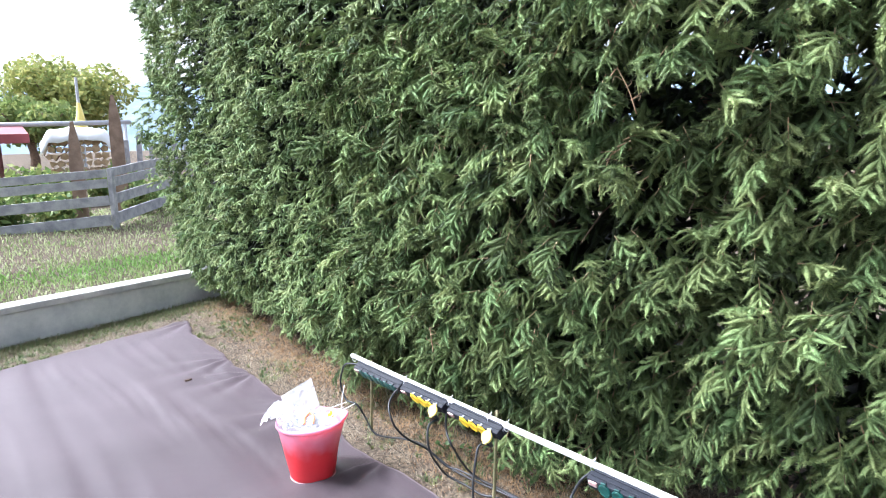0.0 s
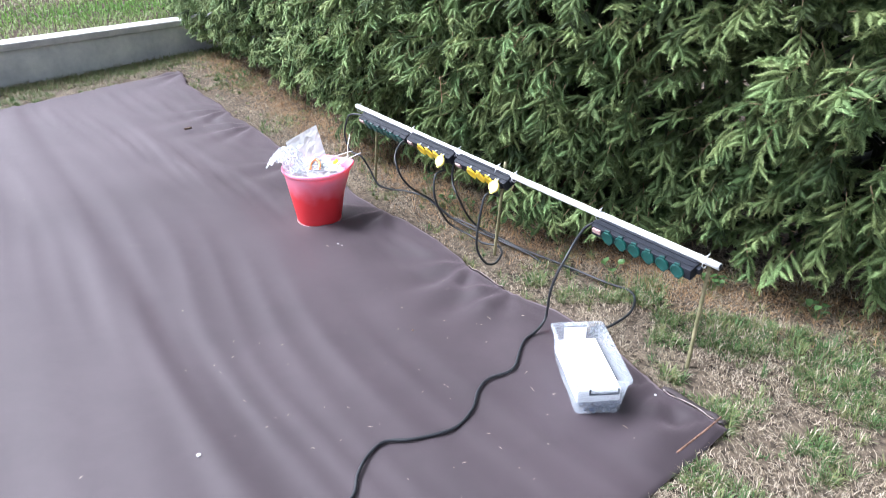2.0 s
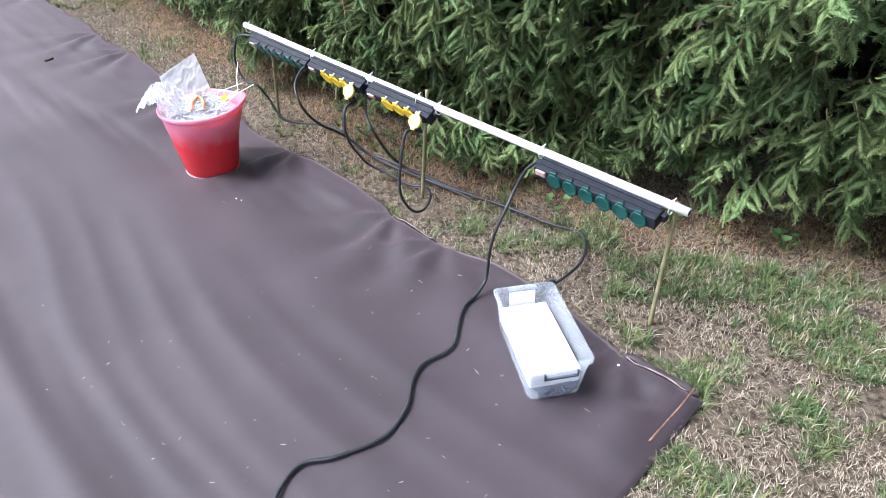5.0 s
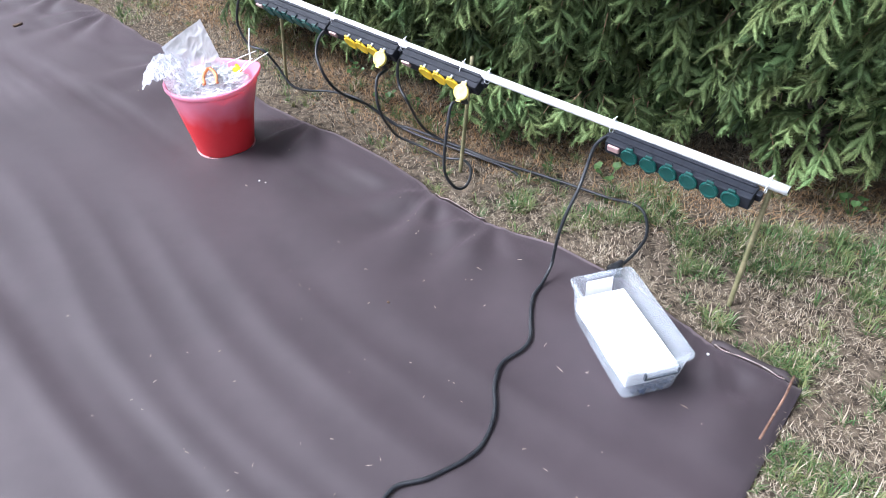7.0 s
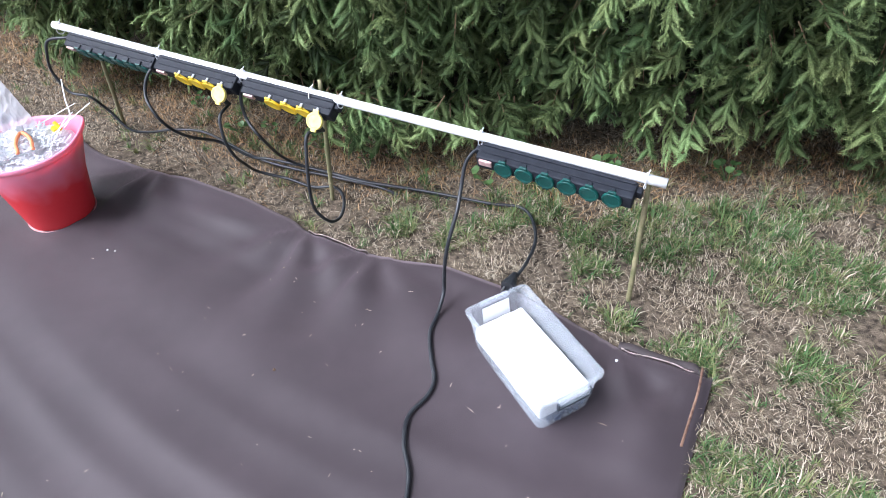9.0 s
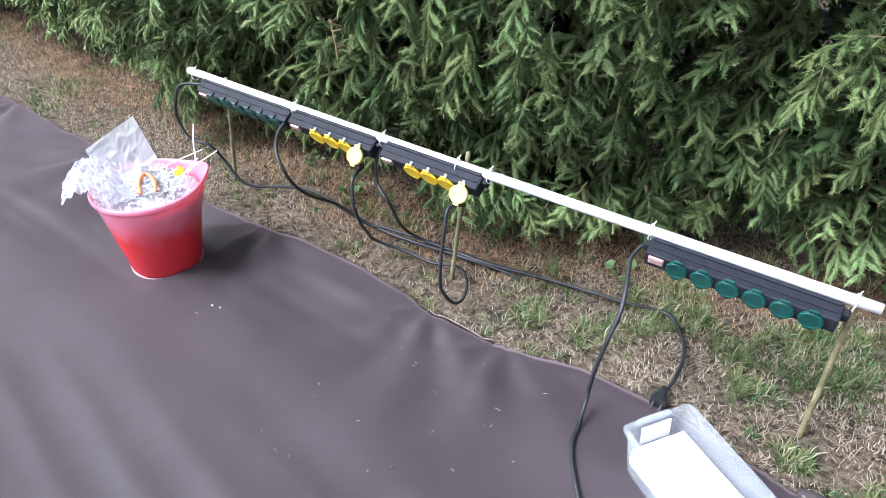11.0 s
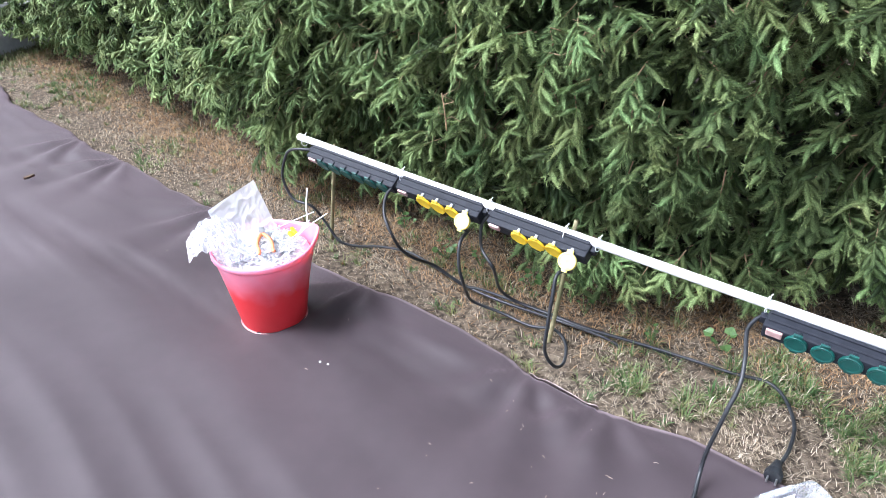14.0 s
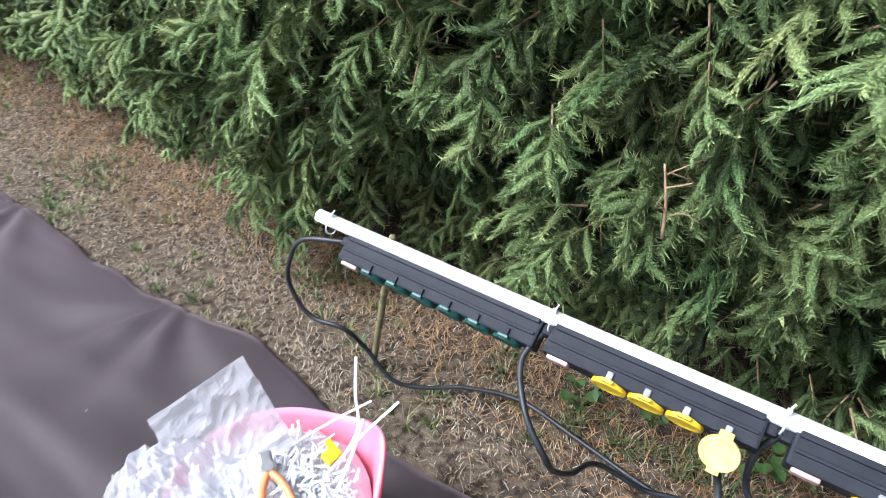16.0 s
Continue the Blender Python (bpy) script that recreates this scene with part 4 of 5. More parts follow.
def hedge_d(s, z):
    """How far behind the conduit the hedge's face lies."""
    out = 0.27 * np.clip((z - 0.10) / 0.5, 0, 1) ** 0.8 + 0.045 * np.clip(z - 0.6, 0, 3)
    out = out + 0.02 * np.clip((-s - 2.0) / 2.0, 0, 1) * np.clip(z - 0.3, 0, 3)
    lump = 0.105 * np.sin(s * 3.1 + 0.6 * np.sin(z * 2.6)) * np.sin(z * 2.9 + 0.9 * s + 1.0) + 0.075 * np.sin(s * 7.3 + z * 3.3) * np.sin(z * 6.1 - s * 2.0)
    return np.maximum(foot_d(s) - out + lump * np.clip(z / 0.3, 0, 1), 0.075)


def place(name, template_list, s, z, depth, scale, droop, root, spread=65, tone_shift=0.0):
    """Joins sprays, each turned its own way, into one mesh."""
    Vs, Ts, tones, mis, base = [], [], [], [], 0
    pick = rng.integers(0, len(template_list), len(s))
    for k, (v, t, tn, mi) in enumerate(template_list):
        idx = np.nonzero(pick == k)[0]
        if not len(idx):
            continue
        n = len(idx)
        yaw = np.radians(rng.normal(0, spread * 0.55, n).clip(-spread * 1.3, spread * 1.3))
        pitch = np.radians(droop[idx] + rng.normal(0, 18, n))
        roll = np.radians(rng.normal(0, 27, n))
        # spray frame: X outwards, Y along the hedge, Z up
        fx = np.stack([np.cos(yaw) * np.cos(pitch), np.sin(yaw) * np.cos(pitch), np.sin(pitch)], 1)
        fy = np.stack([-np.sin(yaw), np.cos(yaw), np.zeros(n)], 1)
        fz = np.cross(fx, fy)
        c, q = np.cos(roll)[:, None], np.sin(roll)[:, None]
        fy, fz = fy * c + fz * q, fz * c - fy * q
        sc = scale[idx]
        R = np.stack([fx, fy, fz], 2) * sc[:, None, None]
        loc = np.einsum("nij,mj->nmi", R, v)
        d = -(hedge_d(s[idx], z[idx]) + depth[idx])
        ps, pd = s[idx][:, None] - loc[..., 1], d[:, None] + loc[..., 0]
        pz = np.maximum(z[idx][:, None] + loc[..., 2], 0.015)
        W = np.stack([OX + ps * UX + pd * NX, OY + ps * UY + pd * NY, pz], -1)
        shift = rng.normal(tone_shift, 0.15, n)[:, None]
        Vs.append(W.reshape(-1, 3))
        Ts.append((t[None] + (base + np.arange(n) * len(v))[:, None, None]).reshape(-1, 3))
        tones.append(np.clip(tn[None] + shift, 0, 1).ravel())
        mis.append(np.tile(mi, n))
        base += n * len(v)
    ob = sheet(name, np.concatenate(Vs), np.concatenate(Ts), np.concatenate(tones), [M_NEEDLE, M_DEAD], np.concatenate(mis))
    ob.parent = root
    tagged(ob, kind="stuff")
    return ob


def hedge():
    root = empty("spruce_hedge", Matrix.Translation(at(0, -0.9, 0)), "dense dark green spruce hedge with drooping sprays", "hedge")
    inv = root.matrix_world.inverted()
    near = [spray_template(i, 480, 0.0048, True, 6 + i % 3, 0.145 + 0.02 * (i % 3), 0.0105, 3, 1.25) for i in range(10)]
    mid = [spray_template(20 + i, 130, 0.0080, False, 6, 0.14, 0.0140, 3, 1.35) for i in range(5)]
    coarse = [spray_template(40 + i, 10, 0.010, False, 4, 0.22, 0.010, 3) for i in range(4)]

    back = [spray_template(60 + i, 5, 0.010, False, 4, 0.26, 0.027, 2) for i in range(4)]

    def scatter(n, s0, s1, z0, z1, dmax):
        s, z = rng.uniform(s0, s1, n), rng.uniform(z0, z1, n)
        depth = 0.05 + dmax * rng.random(n) ** 1.5
        return s, z, depth

    made = []
    # the stretch that is passed nearest
    s, z, dp = scatter(2500, -0.65, 2.6, 0.16, 2.1, 0.26)
    dp = dp + 0.10 * ((s > -0.15) & (s < 2.1) & (np.abs(z - 0.46) < 0.2))
    keep = noise_gate(s, z)
    s, z, dp = s[keep], z[keep], dp[keep]
    made.append(place("foliage", near, s, z, dp, rng.uniform(0.65, 1.1, len(s)), rng.normal(-28, 18, len(s)), root, 80, 0.05))
    s, z = rng.uniform(-0.7, 2.7, 1500), rng.uniform(0.14, 2.1, 1500)
    keep = noise_gate(s, z)
    s, z = s[keep], z[keep]
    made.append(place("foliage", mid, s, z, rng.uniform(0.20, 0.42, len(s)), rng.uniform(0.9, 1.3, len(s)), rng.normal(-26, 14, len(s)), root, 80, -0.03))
    # farther stretches and the upper hedge
    s, z, dp = scatter(5200, -4.6, -0.6, 0.14, 3.3, 0.24)
    made.append(place("foliage", mid, s, z, dp, rng.uniform(0.45, 0.8, len(s)), rng.normal(-22, 18, len(s)), root, 85, 0.15))
    s, z, dp = scatter(1200, -0.7, 4.2, 2.05, 3.4, 0.3)
    made.append(place("foliage", mid, s, z, dp, rng.uniform(0.7, 1.05, len(s)), rng.normal(-34, 14, len(s)), root))
    s, z, dp = scatter(800, 2.5, 4.2, 0.15, 2.1, 0.3)
    made.append(place("foliage", mid, s, z, dp, rng.uniform(0.7, 1.1, len(s)), rng.normal(-36, 14, len(s)), root, 65, -0.08))
    # inside and back of the hedge, its shade painted by a much lower tone
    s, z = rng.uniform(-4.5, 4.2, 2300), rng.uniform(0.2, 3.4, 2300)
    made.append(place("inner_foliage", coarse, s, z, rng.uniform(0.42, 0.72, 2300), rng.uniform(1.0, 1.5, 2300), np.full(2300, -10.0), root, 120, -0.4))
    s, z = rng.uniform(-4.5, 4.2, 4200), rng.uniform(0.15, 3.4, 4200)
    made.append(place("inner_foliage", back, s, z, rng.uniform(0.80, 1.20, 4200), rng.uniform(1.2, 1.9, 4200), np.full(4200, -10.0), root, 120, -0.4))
    for ob in made:
        ob.matrix_parent_inverse = inv
    # trunks and limbs
    for i, s in enumerate(np.arange(-4.4, 4.3, 0.72)):
        bm = bmesh.new()
        d0 = -(float(foot_d(s)) + 0.55)
        base = at(s, d0, -0.05)
        tube(bm, [base + Vector((0.03 * math.sin(k * 1.3 + i), 0.03 * math.cos(k + i), 0.3 * k)) for k in range(12)], 0.045, 8, 0.018)
        t = part("trunk", bm, M_BARK, root, smooth=True)
        t.matrix_parent_inverse = inv
    for i in range(80):
        s, z = rng.uniform(-1.6, 2.9), rng.uniform(0.3, 2.0)
        d1 = -(float(hedge_d(s, z)) + rng.uniform(0.06, 0.17))
        d0 = d1 - rng.uniform(0.3, 0.55)
        ds, dz = rng.normal(0, 0.16), rng.uniform(-0.10, 0.16)
        bm = bmesh.new()
        tube(bm, smooth_line([at(s, d0, z + dz), at(s + ds * 0.5, (d0 + d1) / 2, z + dz * 0.5 + 0.03), at(s + ds, d1, z)], 4), 0.0045, 5, 0.0012)
        t = part("limb", bm, M_BARK, root)
        t.matrix_parent_inverse = inv


def noise_gate(s, z):
    """Natural gaps between the boughs."""
    gap = np.sin(s * 5.1 + 1.3 * np.sin(z * 4.0)) * np.sin(z * 6.7 + 1.1 * np.sin(s * 3.0))
    hole = sum(np.exp(-(((s - a) / b) ** 2 + ((z - c) / e) ** 2)) for a, b, c, e in ((1.38, 0.26, 1.24, 0.10), (1.66, 0.13, 1.60, 0.14), (0.79, 0.10, 1.15, 0.08), (0.40, 0.09, 1.44, 0.07)))
    return rng.random(len(s)) < np.clip(1.15 + 0.6 * gap - 1.3 * hole, 0.02, 1)


hedge()


def bare_twig(s, d, z, h, lean):
    root = bmesh.new()
    a = at(s, d, z)
    tube(root, smooth_line([a, a + Vector((lean * 0.4, 0, h * 0.5)), a + Vector((lean, 0.01, h))], 4), 0.0028, 6, 0.0016)
    for k in range(4):
        t = rng.uniform(0.25, 0.95)
        b = a + Vector((lean * t, 0, h * t))
        tube(root, smooth_line([b, b + Vector((rng.uniform(-0.03, 0.03), -0.012, 0.012)), b + Vector((rng.uniform(-0.05, 0.05), -0.02, rng.uniform(-0.01, 0.04)))], 3), 0.0015, 5, 0.0006)
    ob = part("bare_twig", root, M_DEAD, None, smooth=True)
    tagged(ob, "pale bare broken twig standing out of the hedge", "twig", "bare twigs in the hedge")


bare_twig(0.585, -0.075, 0.56, 0.11, -0.012)
bare_twig(0.10, -0.16, 0.62, 0.10, 0.03)
bare_twig(0.95, -0.11, 0.80, 0.09, 0.04)
bare_twig(1.45, -0.15, 1.30, 0.14, 0.05)
bare_twig(1.60, -0.15, 1.55, 0.15, -0.06)


# ---- grass ----
def blades(name, label, x, y, z, length, width, lean, tone, mats, bend=0.5, heading=None):
    """Grass blades, three triangles each."""
    n = len(x)
    a = rng.uniform(0, 2 * math.pi, n) if heading is None else heading
    dx, dy = np.cos(a), np.sin(a)
    lx, lz = length * np.sin(lean), length * np.cos(lean)
    px, py = -dy * width / 2, dx * width / 2
    def pt(fx, fz, w):
        return np.stack([x + dx * lx * fx + px * w, y + dy * lx * fx + py * w, z + lz * fz], 1)
    V = np.stack([pt(0, 0, -1), pt(0, 0, 1), pt(bend * 0.7, 0.62, -0.75), pt(bend * 0.7, 0.62, 0.75), pt(1.0, 0.9, 0.0)], 1)
    k = np.arange(n)[:, None] * 5
    T = np.concatenate([k + np.array([[0, 1, 3]]), k + np.array([[0, 3, 2]]), k + np.array([[2, 3, 4]])])
    tn = np.stack([tone - 0.05, tone - 0.05, tone, tone, tone + 0.05], 1).clip(0, 1)
    ob = sheet(name, V.reshape(-1, 3), T, tn.ravel(), mats)
    tagged(ob, label, "grass", kind="stuff")


def off_cloth(s, d):
    on1 = (s > -3.20 + 0.335 * (d + 0.17)) & (s < 2.21) & (d > edge_d(s) - 0.008)
    return ~on1


def lawn():
    # matted straw
    n = 400000
    s, d = np.where(rng.random(n) < 0.33, rng.uniform(-3.9, -0.6, n), rng.uniform(-0.8, 3.1, n)), rng.uniform(-1.3, 1.4, n)
    ok = off_cloth(s, d) & (d > -foot_d(s) - 0.35)
    s, d = s[ok], d[ok]
    x, y = OX + s * UX + d * NX, OY + s * UY + d * NY
    bare = 1 - 0.5 * np.clip((1.5 - s) / 0.5, 0, 1)
    keep = (beyond(x, y) < -0.02) & (rng.random(len(x)) < bare * (0.35 + 1.7 * (value_noise(x, y, 13, 9) - 0.25)))
    x, y, s, d = x[keep], y[keep], s[keep], d[keep]
    m = len(x)
    patch = value_noise(x, y, 7, 1)
    pale = rng.random(m) < 0.34 + 0.6 * patch
    tone = np.where(pale, rng.uniform(0.0, 0.22, m), rng.uniform(0.22, 0.44, m))
    # dead stalks lie combed in wisps
    comb = 6.3 * value_noise(x, y, 5, 14) + rng.normal(0, 1.7, m)
    blades("dry_grass", "matted straw-coloured dry grass beside the cloth", x, y, ground_z(x, y) + rng.uniform(0, 0.010, m), rng.uniform(0.008, 0.026, m), rng.uniform(0.0010, 0.0020, m) * np.where(s < -0.8, 1.7, 1.1), rng.uniform(0.75, 1.5, m), tone, [M_GRASS], 0.5, comb)
    # green tufts, each spreading from its own heart
    c = 16000
    s, d = np.where(rng.random(c) < 0.5, rng.uniform(1.1, 3.3, c), rng.uniform(-3.9, 3.3, c)), rng.uniform(-1.1, 1.5, c)
    x, y = OX + s * UX + d * NX, OY + s * UY + d * NY
    g = value_noise(x, y, 3.2, 2) * 0.5 + value_noise(x, y, 9, 3) * 0.5
    want = 0.61 - 0.05 * (s < -0.2) - 0.12 * np.clip((s - 1.2) / 0.6, 0, 1) - 0.06 * np.clip((d + 0.1) / 0.2, 0, 1) * (s > 2) + 0.12 * np.clip((-0.28 - d) / 0.2, 0, 1) * (s > 1.4)
    ok = ((g > want) | (rng.random(c) < np.where(s < 1.3, 0.11, 0.05))) & (d > -foot_d(s) - 0.1)
    x, y, g = x[ok], y[ok], g[ok]
    k = 20
    size = np.repeat(rng.uniform(0.45, 1.1, len(x)), k)
    ex, ey = rng.normal(0, 0.009, len(x) * k) * size, rng.normal(0, 0.009, len(x) * k) * size
    X, Y = np.repeat(x, k) + ex, np.repeat(y, k) + ey
    S, D = (X - OX) * UX + (Y - OY) * UY, (X - OX) * NX + (Y - OY) * NY
    ok = off_cloth(S, D) & (beyond(X, Y) < -0.02)
    tn = np.repeat(rng.uniform(0.54, 0.95, len(x)), k) + rng.normal(0, 0.09, len(X))
    X, Y, ex, ey, size, tn = (v[ok] for v in (X, Y, ex, ey, size, tn))
    m = len(X)
    tn = np.where(rng.random(m) < 0.14, rng.uniform(0.0, 0.25, m), tn.clip(0.5, 1))
    blades("green_grass", "tufts of green grass growing through the dry lawn", X, Y, ground_z(X, Y), rng.uniform(0.022, 0.062, m) * size, rng.uniform(0.0022, 0.0042, m), rng.uniform(0.35, 1.30, m), tn, [M_GRASS], 0.35, np.arctan2(ey, ex) + rng.normal(0, 0.6, m))
    # the raised lawn behind the wall
    n = 70000
    a, w = rng.uniform(-6, 5, n), 0.22 + 4.8 * rng.random(n) ** 1.3
    band = 0.85 * np.exp(-((w - 0.95) / 0.40) ** 2) * (0.4 + 0.9 * value_noise(a, w, 1.3, 6)) + 0.35 * value_noise(a, w, 2.6, 5)
    ok = rng.random(n) < 0.35 + 0.65 * band
    a, w, band = a[ok], w[ok], band[ok]
    x, y = WPX + a * WX - w * WY, WPY + a * WY + w * WX
    m = len(x)
    blades("upper_grass", "bright green and dry grass on the raised lawn", x, y, ground_z(x, y), rng.uniform(0.03, 0.075, m), rng.uniform(0.009, 0.016, m), rng.uniform(0.3, 1.2, m), (0.36 + 0.65 * band + rng.normal(0, 0.14, m)).clip(0, 1), [M_UPPER])
    # brown needle litter under the hedge
    n = 26000
    s = rng.uniform(-3.8, 3.2, n)
    d = -foot_d(s) + rng.normal(0.03, 0.13, n) + 0.12 * (value_noise(s, s, 3, 12) - 0.5)
    ok = off_cloth(s, d)
    s, d = s[ok], d[ok]
    x, y = OX + s * UX + d * NX, OY + s * UY + d * NY
    m = len(x)
    blades("needle_litter", "brown fallen needles and dead stalks under the hedge", x, y, ground_z(x, y) + rng.uniform(0.0, 0.012, m), rng.uniform(0.015, 0.05, m), rng.uniform(0.0014, 0.003, m), rng.uniform(0.8, 1.5, m), rng.random(m), [M_COPPER])
    # weeds along the foot of the wall
    n = 22000
    a, w = rng.uniform(-3.5, 2.2, n), -np.abs(rng.normal(0, 0.17, n)) - 0.02
    x, y = WPX + a * WX - w * WY, WPY + a * WY + w * WX
    blades("wall_grass", "low green weeds along the foot of the wall", x, y, ground_z(x, y), rng.uniform(0.02, 0.07, n), rng.uniform(0.003, 0.006, n), rng.uniform(0.3, 1.4, n), rng.normal(0.55, 0.2, n).clip(0, 1), [M_GRASS])


lawn()


# ---- broad weeds under the hedge ----
def weed(s, d, r, n):
    bm = bmesh.new()
    for i in range(n):
        a = 2.4 * i + s * 7
        k = r * rng.uniform(0.4, 1.0)
        c = Vector((math.cos(a) * k, math.sin(a) * k, 0.03 + 0.03 * rng.random()))
        w = r * rng.uniform(0.35, 0.55)
        m = Matrix.Translation(c) @ pose(0, 0, 0, rng.uniform(-30, 30), rng.uniform(-30, 30), math.degrees(a))
        vs = [bm.verts.new(m @ Vector((w * px, w * py, 0.15 * w * abs(py)))) for px, py in ((-0.5, 0), (-0.45, -0.5), (0.1, -0.62), (0.62, 0), (0.1, 0.62), (-0.45, 0.5))]
        mid = bm.verts.new(m @ Vector((0, 0, -0.05 * w)))
        for j in range(6):
            bm.faces.new((vs[j], vs[(j + 1) % 6], mid))
        tube(bm, [Vector((0, 0, -0.01)), c], 0.0012, 4)
    ob = part("broadleaf_weed", bm, M_WEED)
    ob.matrix_world = pose(*at(s, d, 0.0))
    tagged(ob, "small green broad-leaved weed growing under the hedge", "weed", "weeds under the hedge")


M_WEED = material("weed leaf", (0.055, 0.12, 0.032), 0.5, (0.09, 0.17, 0.05), 60, translucent=0.2)
for s, d, r, n in ((0.46, -0.23, 0.05, 9), (0.60, -0.25, 0.035, 6), (0.80, -0.26, 0.045, 8), (1.42, -0.30, 0.05, 5), (1.02, -0.22, 0.03, 4), (1.75, -0.5, 0.05, 12), (2.1, -0.62, 0.05, 9), (0.2, -0.3, 0.04, 7), (1.25, -0.20, 0.025, 4), (-2.6, -0.5, 0.05, 6)):
    weed(s, d, r, n)


# ---- garden fence behind the wall ----
def board(name, a, b, z0, z1, mat, parent, t=0.025):
    a, b = Vector(a), Vector(b)
    bm = bmesh.new()
    L = (b - a).length
    box(bm, (L, t, z1 - z0), None, 0.005)
    bmesh.ops.subdivide_edges(bm, edges=[e for e in bm.edges if e.calc_length() > L * 0.8], cuts=6)
    for v in bm.verts:
        v.co.z += 0.012 * noise.noise(Vector((v.co.x * 0.9, z0 * 7, a.x)))
    q = (b - a).to_track_quat("X", "Z").to_matrix().to_4x4()
    ob = part(name, bm, mat, parent)
    ob.matrix_basis = Matrix.Translation((a + b) / 2 + Vector((0, 0, (z0 + z1) / 2))) @ q
    return ob


def fence():
    root = empty("garden_fence", Matrix(), "weathered grey horizontal board fence with two tall pointed posts", "fence")
    J, Lf, Rt = Vector((-4.99, 8.36, 0.62)), Vector((-7.9, 6.3, 0.47)), Vector((-5.45, 11.4, 0.80))
    for z0, z1 in ((-0.01, 0.135), (0.26, 0.39), (0.495, 0.61), (0.635, 0.74)):
        board("rail", Lf, J, z0, z1, M_GREYWOOD, root)
        board("rail", J + Vector((0.01, 0.02, 0.0)), Rt, z0, z1 + 0.01, M_GREYWOOD, root)
    bm = bmesh.new()
    box(bm, (0.07, 0.07, 0.90), Matrix.Translation((J.x + 0.02, J.y + 0.06, 0.90)), 0.006)
    part("joint_post", bm, M_GREYWOOD, root)
    for x, y, top, w in ((-5.40, 8.36, 2.00, 0.17), (-5.72, 9.80, 2.46, 0.19)):
        bm = bmesh.new()
        r = [(w / 2, 0.3), (w / 2 * 0.96, top - 0.55), (w * 0.36, top - 0.28), (w * 0.10, top)]
        rings = [[bm.verts.new((sx * k, sy * k, z)) for sx, sy in ((1, 1), (-1, 1), (-1, -1), (1, -1))] for k, z in r]
        for a, b in zip(rings, rings[1:]):
            for j in range(4):
                bm.faces.new((a[j], a[(j + 1) % 4], b[(j + 1) % 4], b[j]))
        bm.faces.new(rings[-1])
        bm.faces.new(rings[0][::-1])
        ob = part("post", bm, M_POST, root, "brown pointed post")
        ob.matrix_basis = pose(x, y, 0, 0, 0, 30)


fence()


def leafy(name, label, category, n, centre, spread, size, lo, hi):
    """A mass of small leaves, joined."""
    c = np.array(centre)
    p = rng.normal(size=(n, 3))
    p /= np.linalg.norm(p, axis=1)[:, None]
    p = p * (rng.random(n)[:, None] ** 0.45)
    lumps = 0.75 + 0.4 * value_noise(p[:, 0] + p[:, 2], p[:, 1] - p[:, 2], 2.3, 11)
    p = c + p * lumps[:, None] * np.array(spread)
    d1, d2 = rng.normal(size=(n, 3)), rng.normal(size=(n, 3))
    d1 /= np.linalg.norm(d1, axis=1)[:, None]
    d2 -= d1 * (d1 * d2).sum(1)[:, None]
    d2 /= np.linalg.norm(d2, axis=1)[:, None]
    w = (size * rng.uniform(0.6, 1.3, n))[:, None]
    V = np.stack([p - d1 * w, p + d2 * w * 0.5, p + d1 * w, p - d2 * w * 0.5], 1).reshape(-1, 3)
    k = np.arange(n)[:, None] * 4
    T = np.concatenate([k + np.array([[0, 1, 2]]), k + np.array([[0, 2, 3]])])
    tone = np.repeat(rng.uniform(lo, hi, n), 4)
    ob = sheet(name, V, T, tone, [M_LEAF])
    return ob


# vegetable bed behind the boards
def beds():
    V = []
    for i in range(16):
        t = i / 15
        x, y = -8.0 + 3.0 * t, 6.75 + 2.3 * t + 0.25 * math.sin(i * 2.0)
        if t > 0.8:
            x, y = -5.6 + 0.9 * (t - 0.8), 9.3 + 9 * (t - 0.8)
        ob = leafy("vegetable_plant", "", "", 420, (x, y, float(ground_z(x, y)) + 0.26), (0.32, 0.32, 0.32), 0.06, 0.0, 0.8)
        tagged(ob, "leafy green vegetable plant growing behind the fence", "plant", "plants behind the fence")
    for i in range(14):
        t = i / 13
        x, y = -10.2 + 3.6 * t, 8.3 + 3.0 * t + 0.3 * math.sin(i * 1.7)
        ob = leafy("vegetable_plant", "", "", 420, (x, y, float(ground_z(x, y)) + 0.3), (0.42, 0.42, 0.40), 0.075, 0.1, 0.9)
        tagged(ob, "leafy green vegetable plant growing behind the fence", "plant", "plants behind the fence")


beds()


def far_tree(name, x, y, z0, h, r, n, lo, hi, label):
    root = empty(name, pose(x, y, z0), label, "tree", "trees behind the garden")
    bm = bmesh.new()
    tube(bm, [Vector((0.05 * math.sin(k), 0.05 * math.cos(k), h * 0.6 * k / 6)) for k in range(7)], 0.14, 8, 0.05)
    for i in range(7):
        a = i * 2.4
        tube(bm, smooth_line([Vector((0, 0, h * 0.3)), Vector((math.cos(a) * r * 0.4, math.sin(a) * r * 0.4, h * 0.5)), Vector((math.cos(a) * r * 0.75, math.sin(a) * r * 0.75, h * 0.7))], 3), 0.05, 5, 0.015)
    part("trunk", bm, M_BARK, root)
    for i in range(9):
        a, k = i * 2.4, 0.58 * math.sqrt((i + 0.5) / 9)
        c = (math.cos(a) * r * k, math.sin(a) * r * k, h * (0.60 + 0.16 * math.sin(i * 1.9)))
        ob = leafy("crown", "", "", n // 9, c, (r * 0.52, r * 0.52, h * 0.25), 0.10, lo, hi)
        ob.parent = root


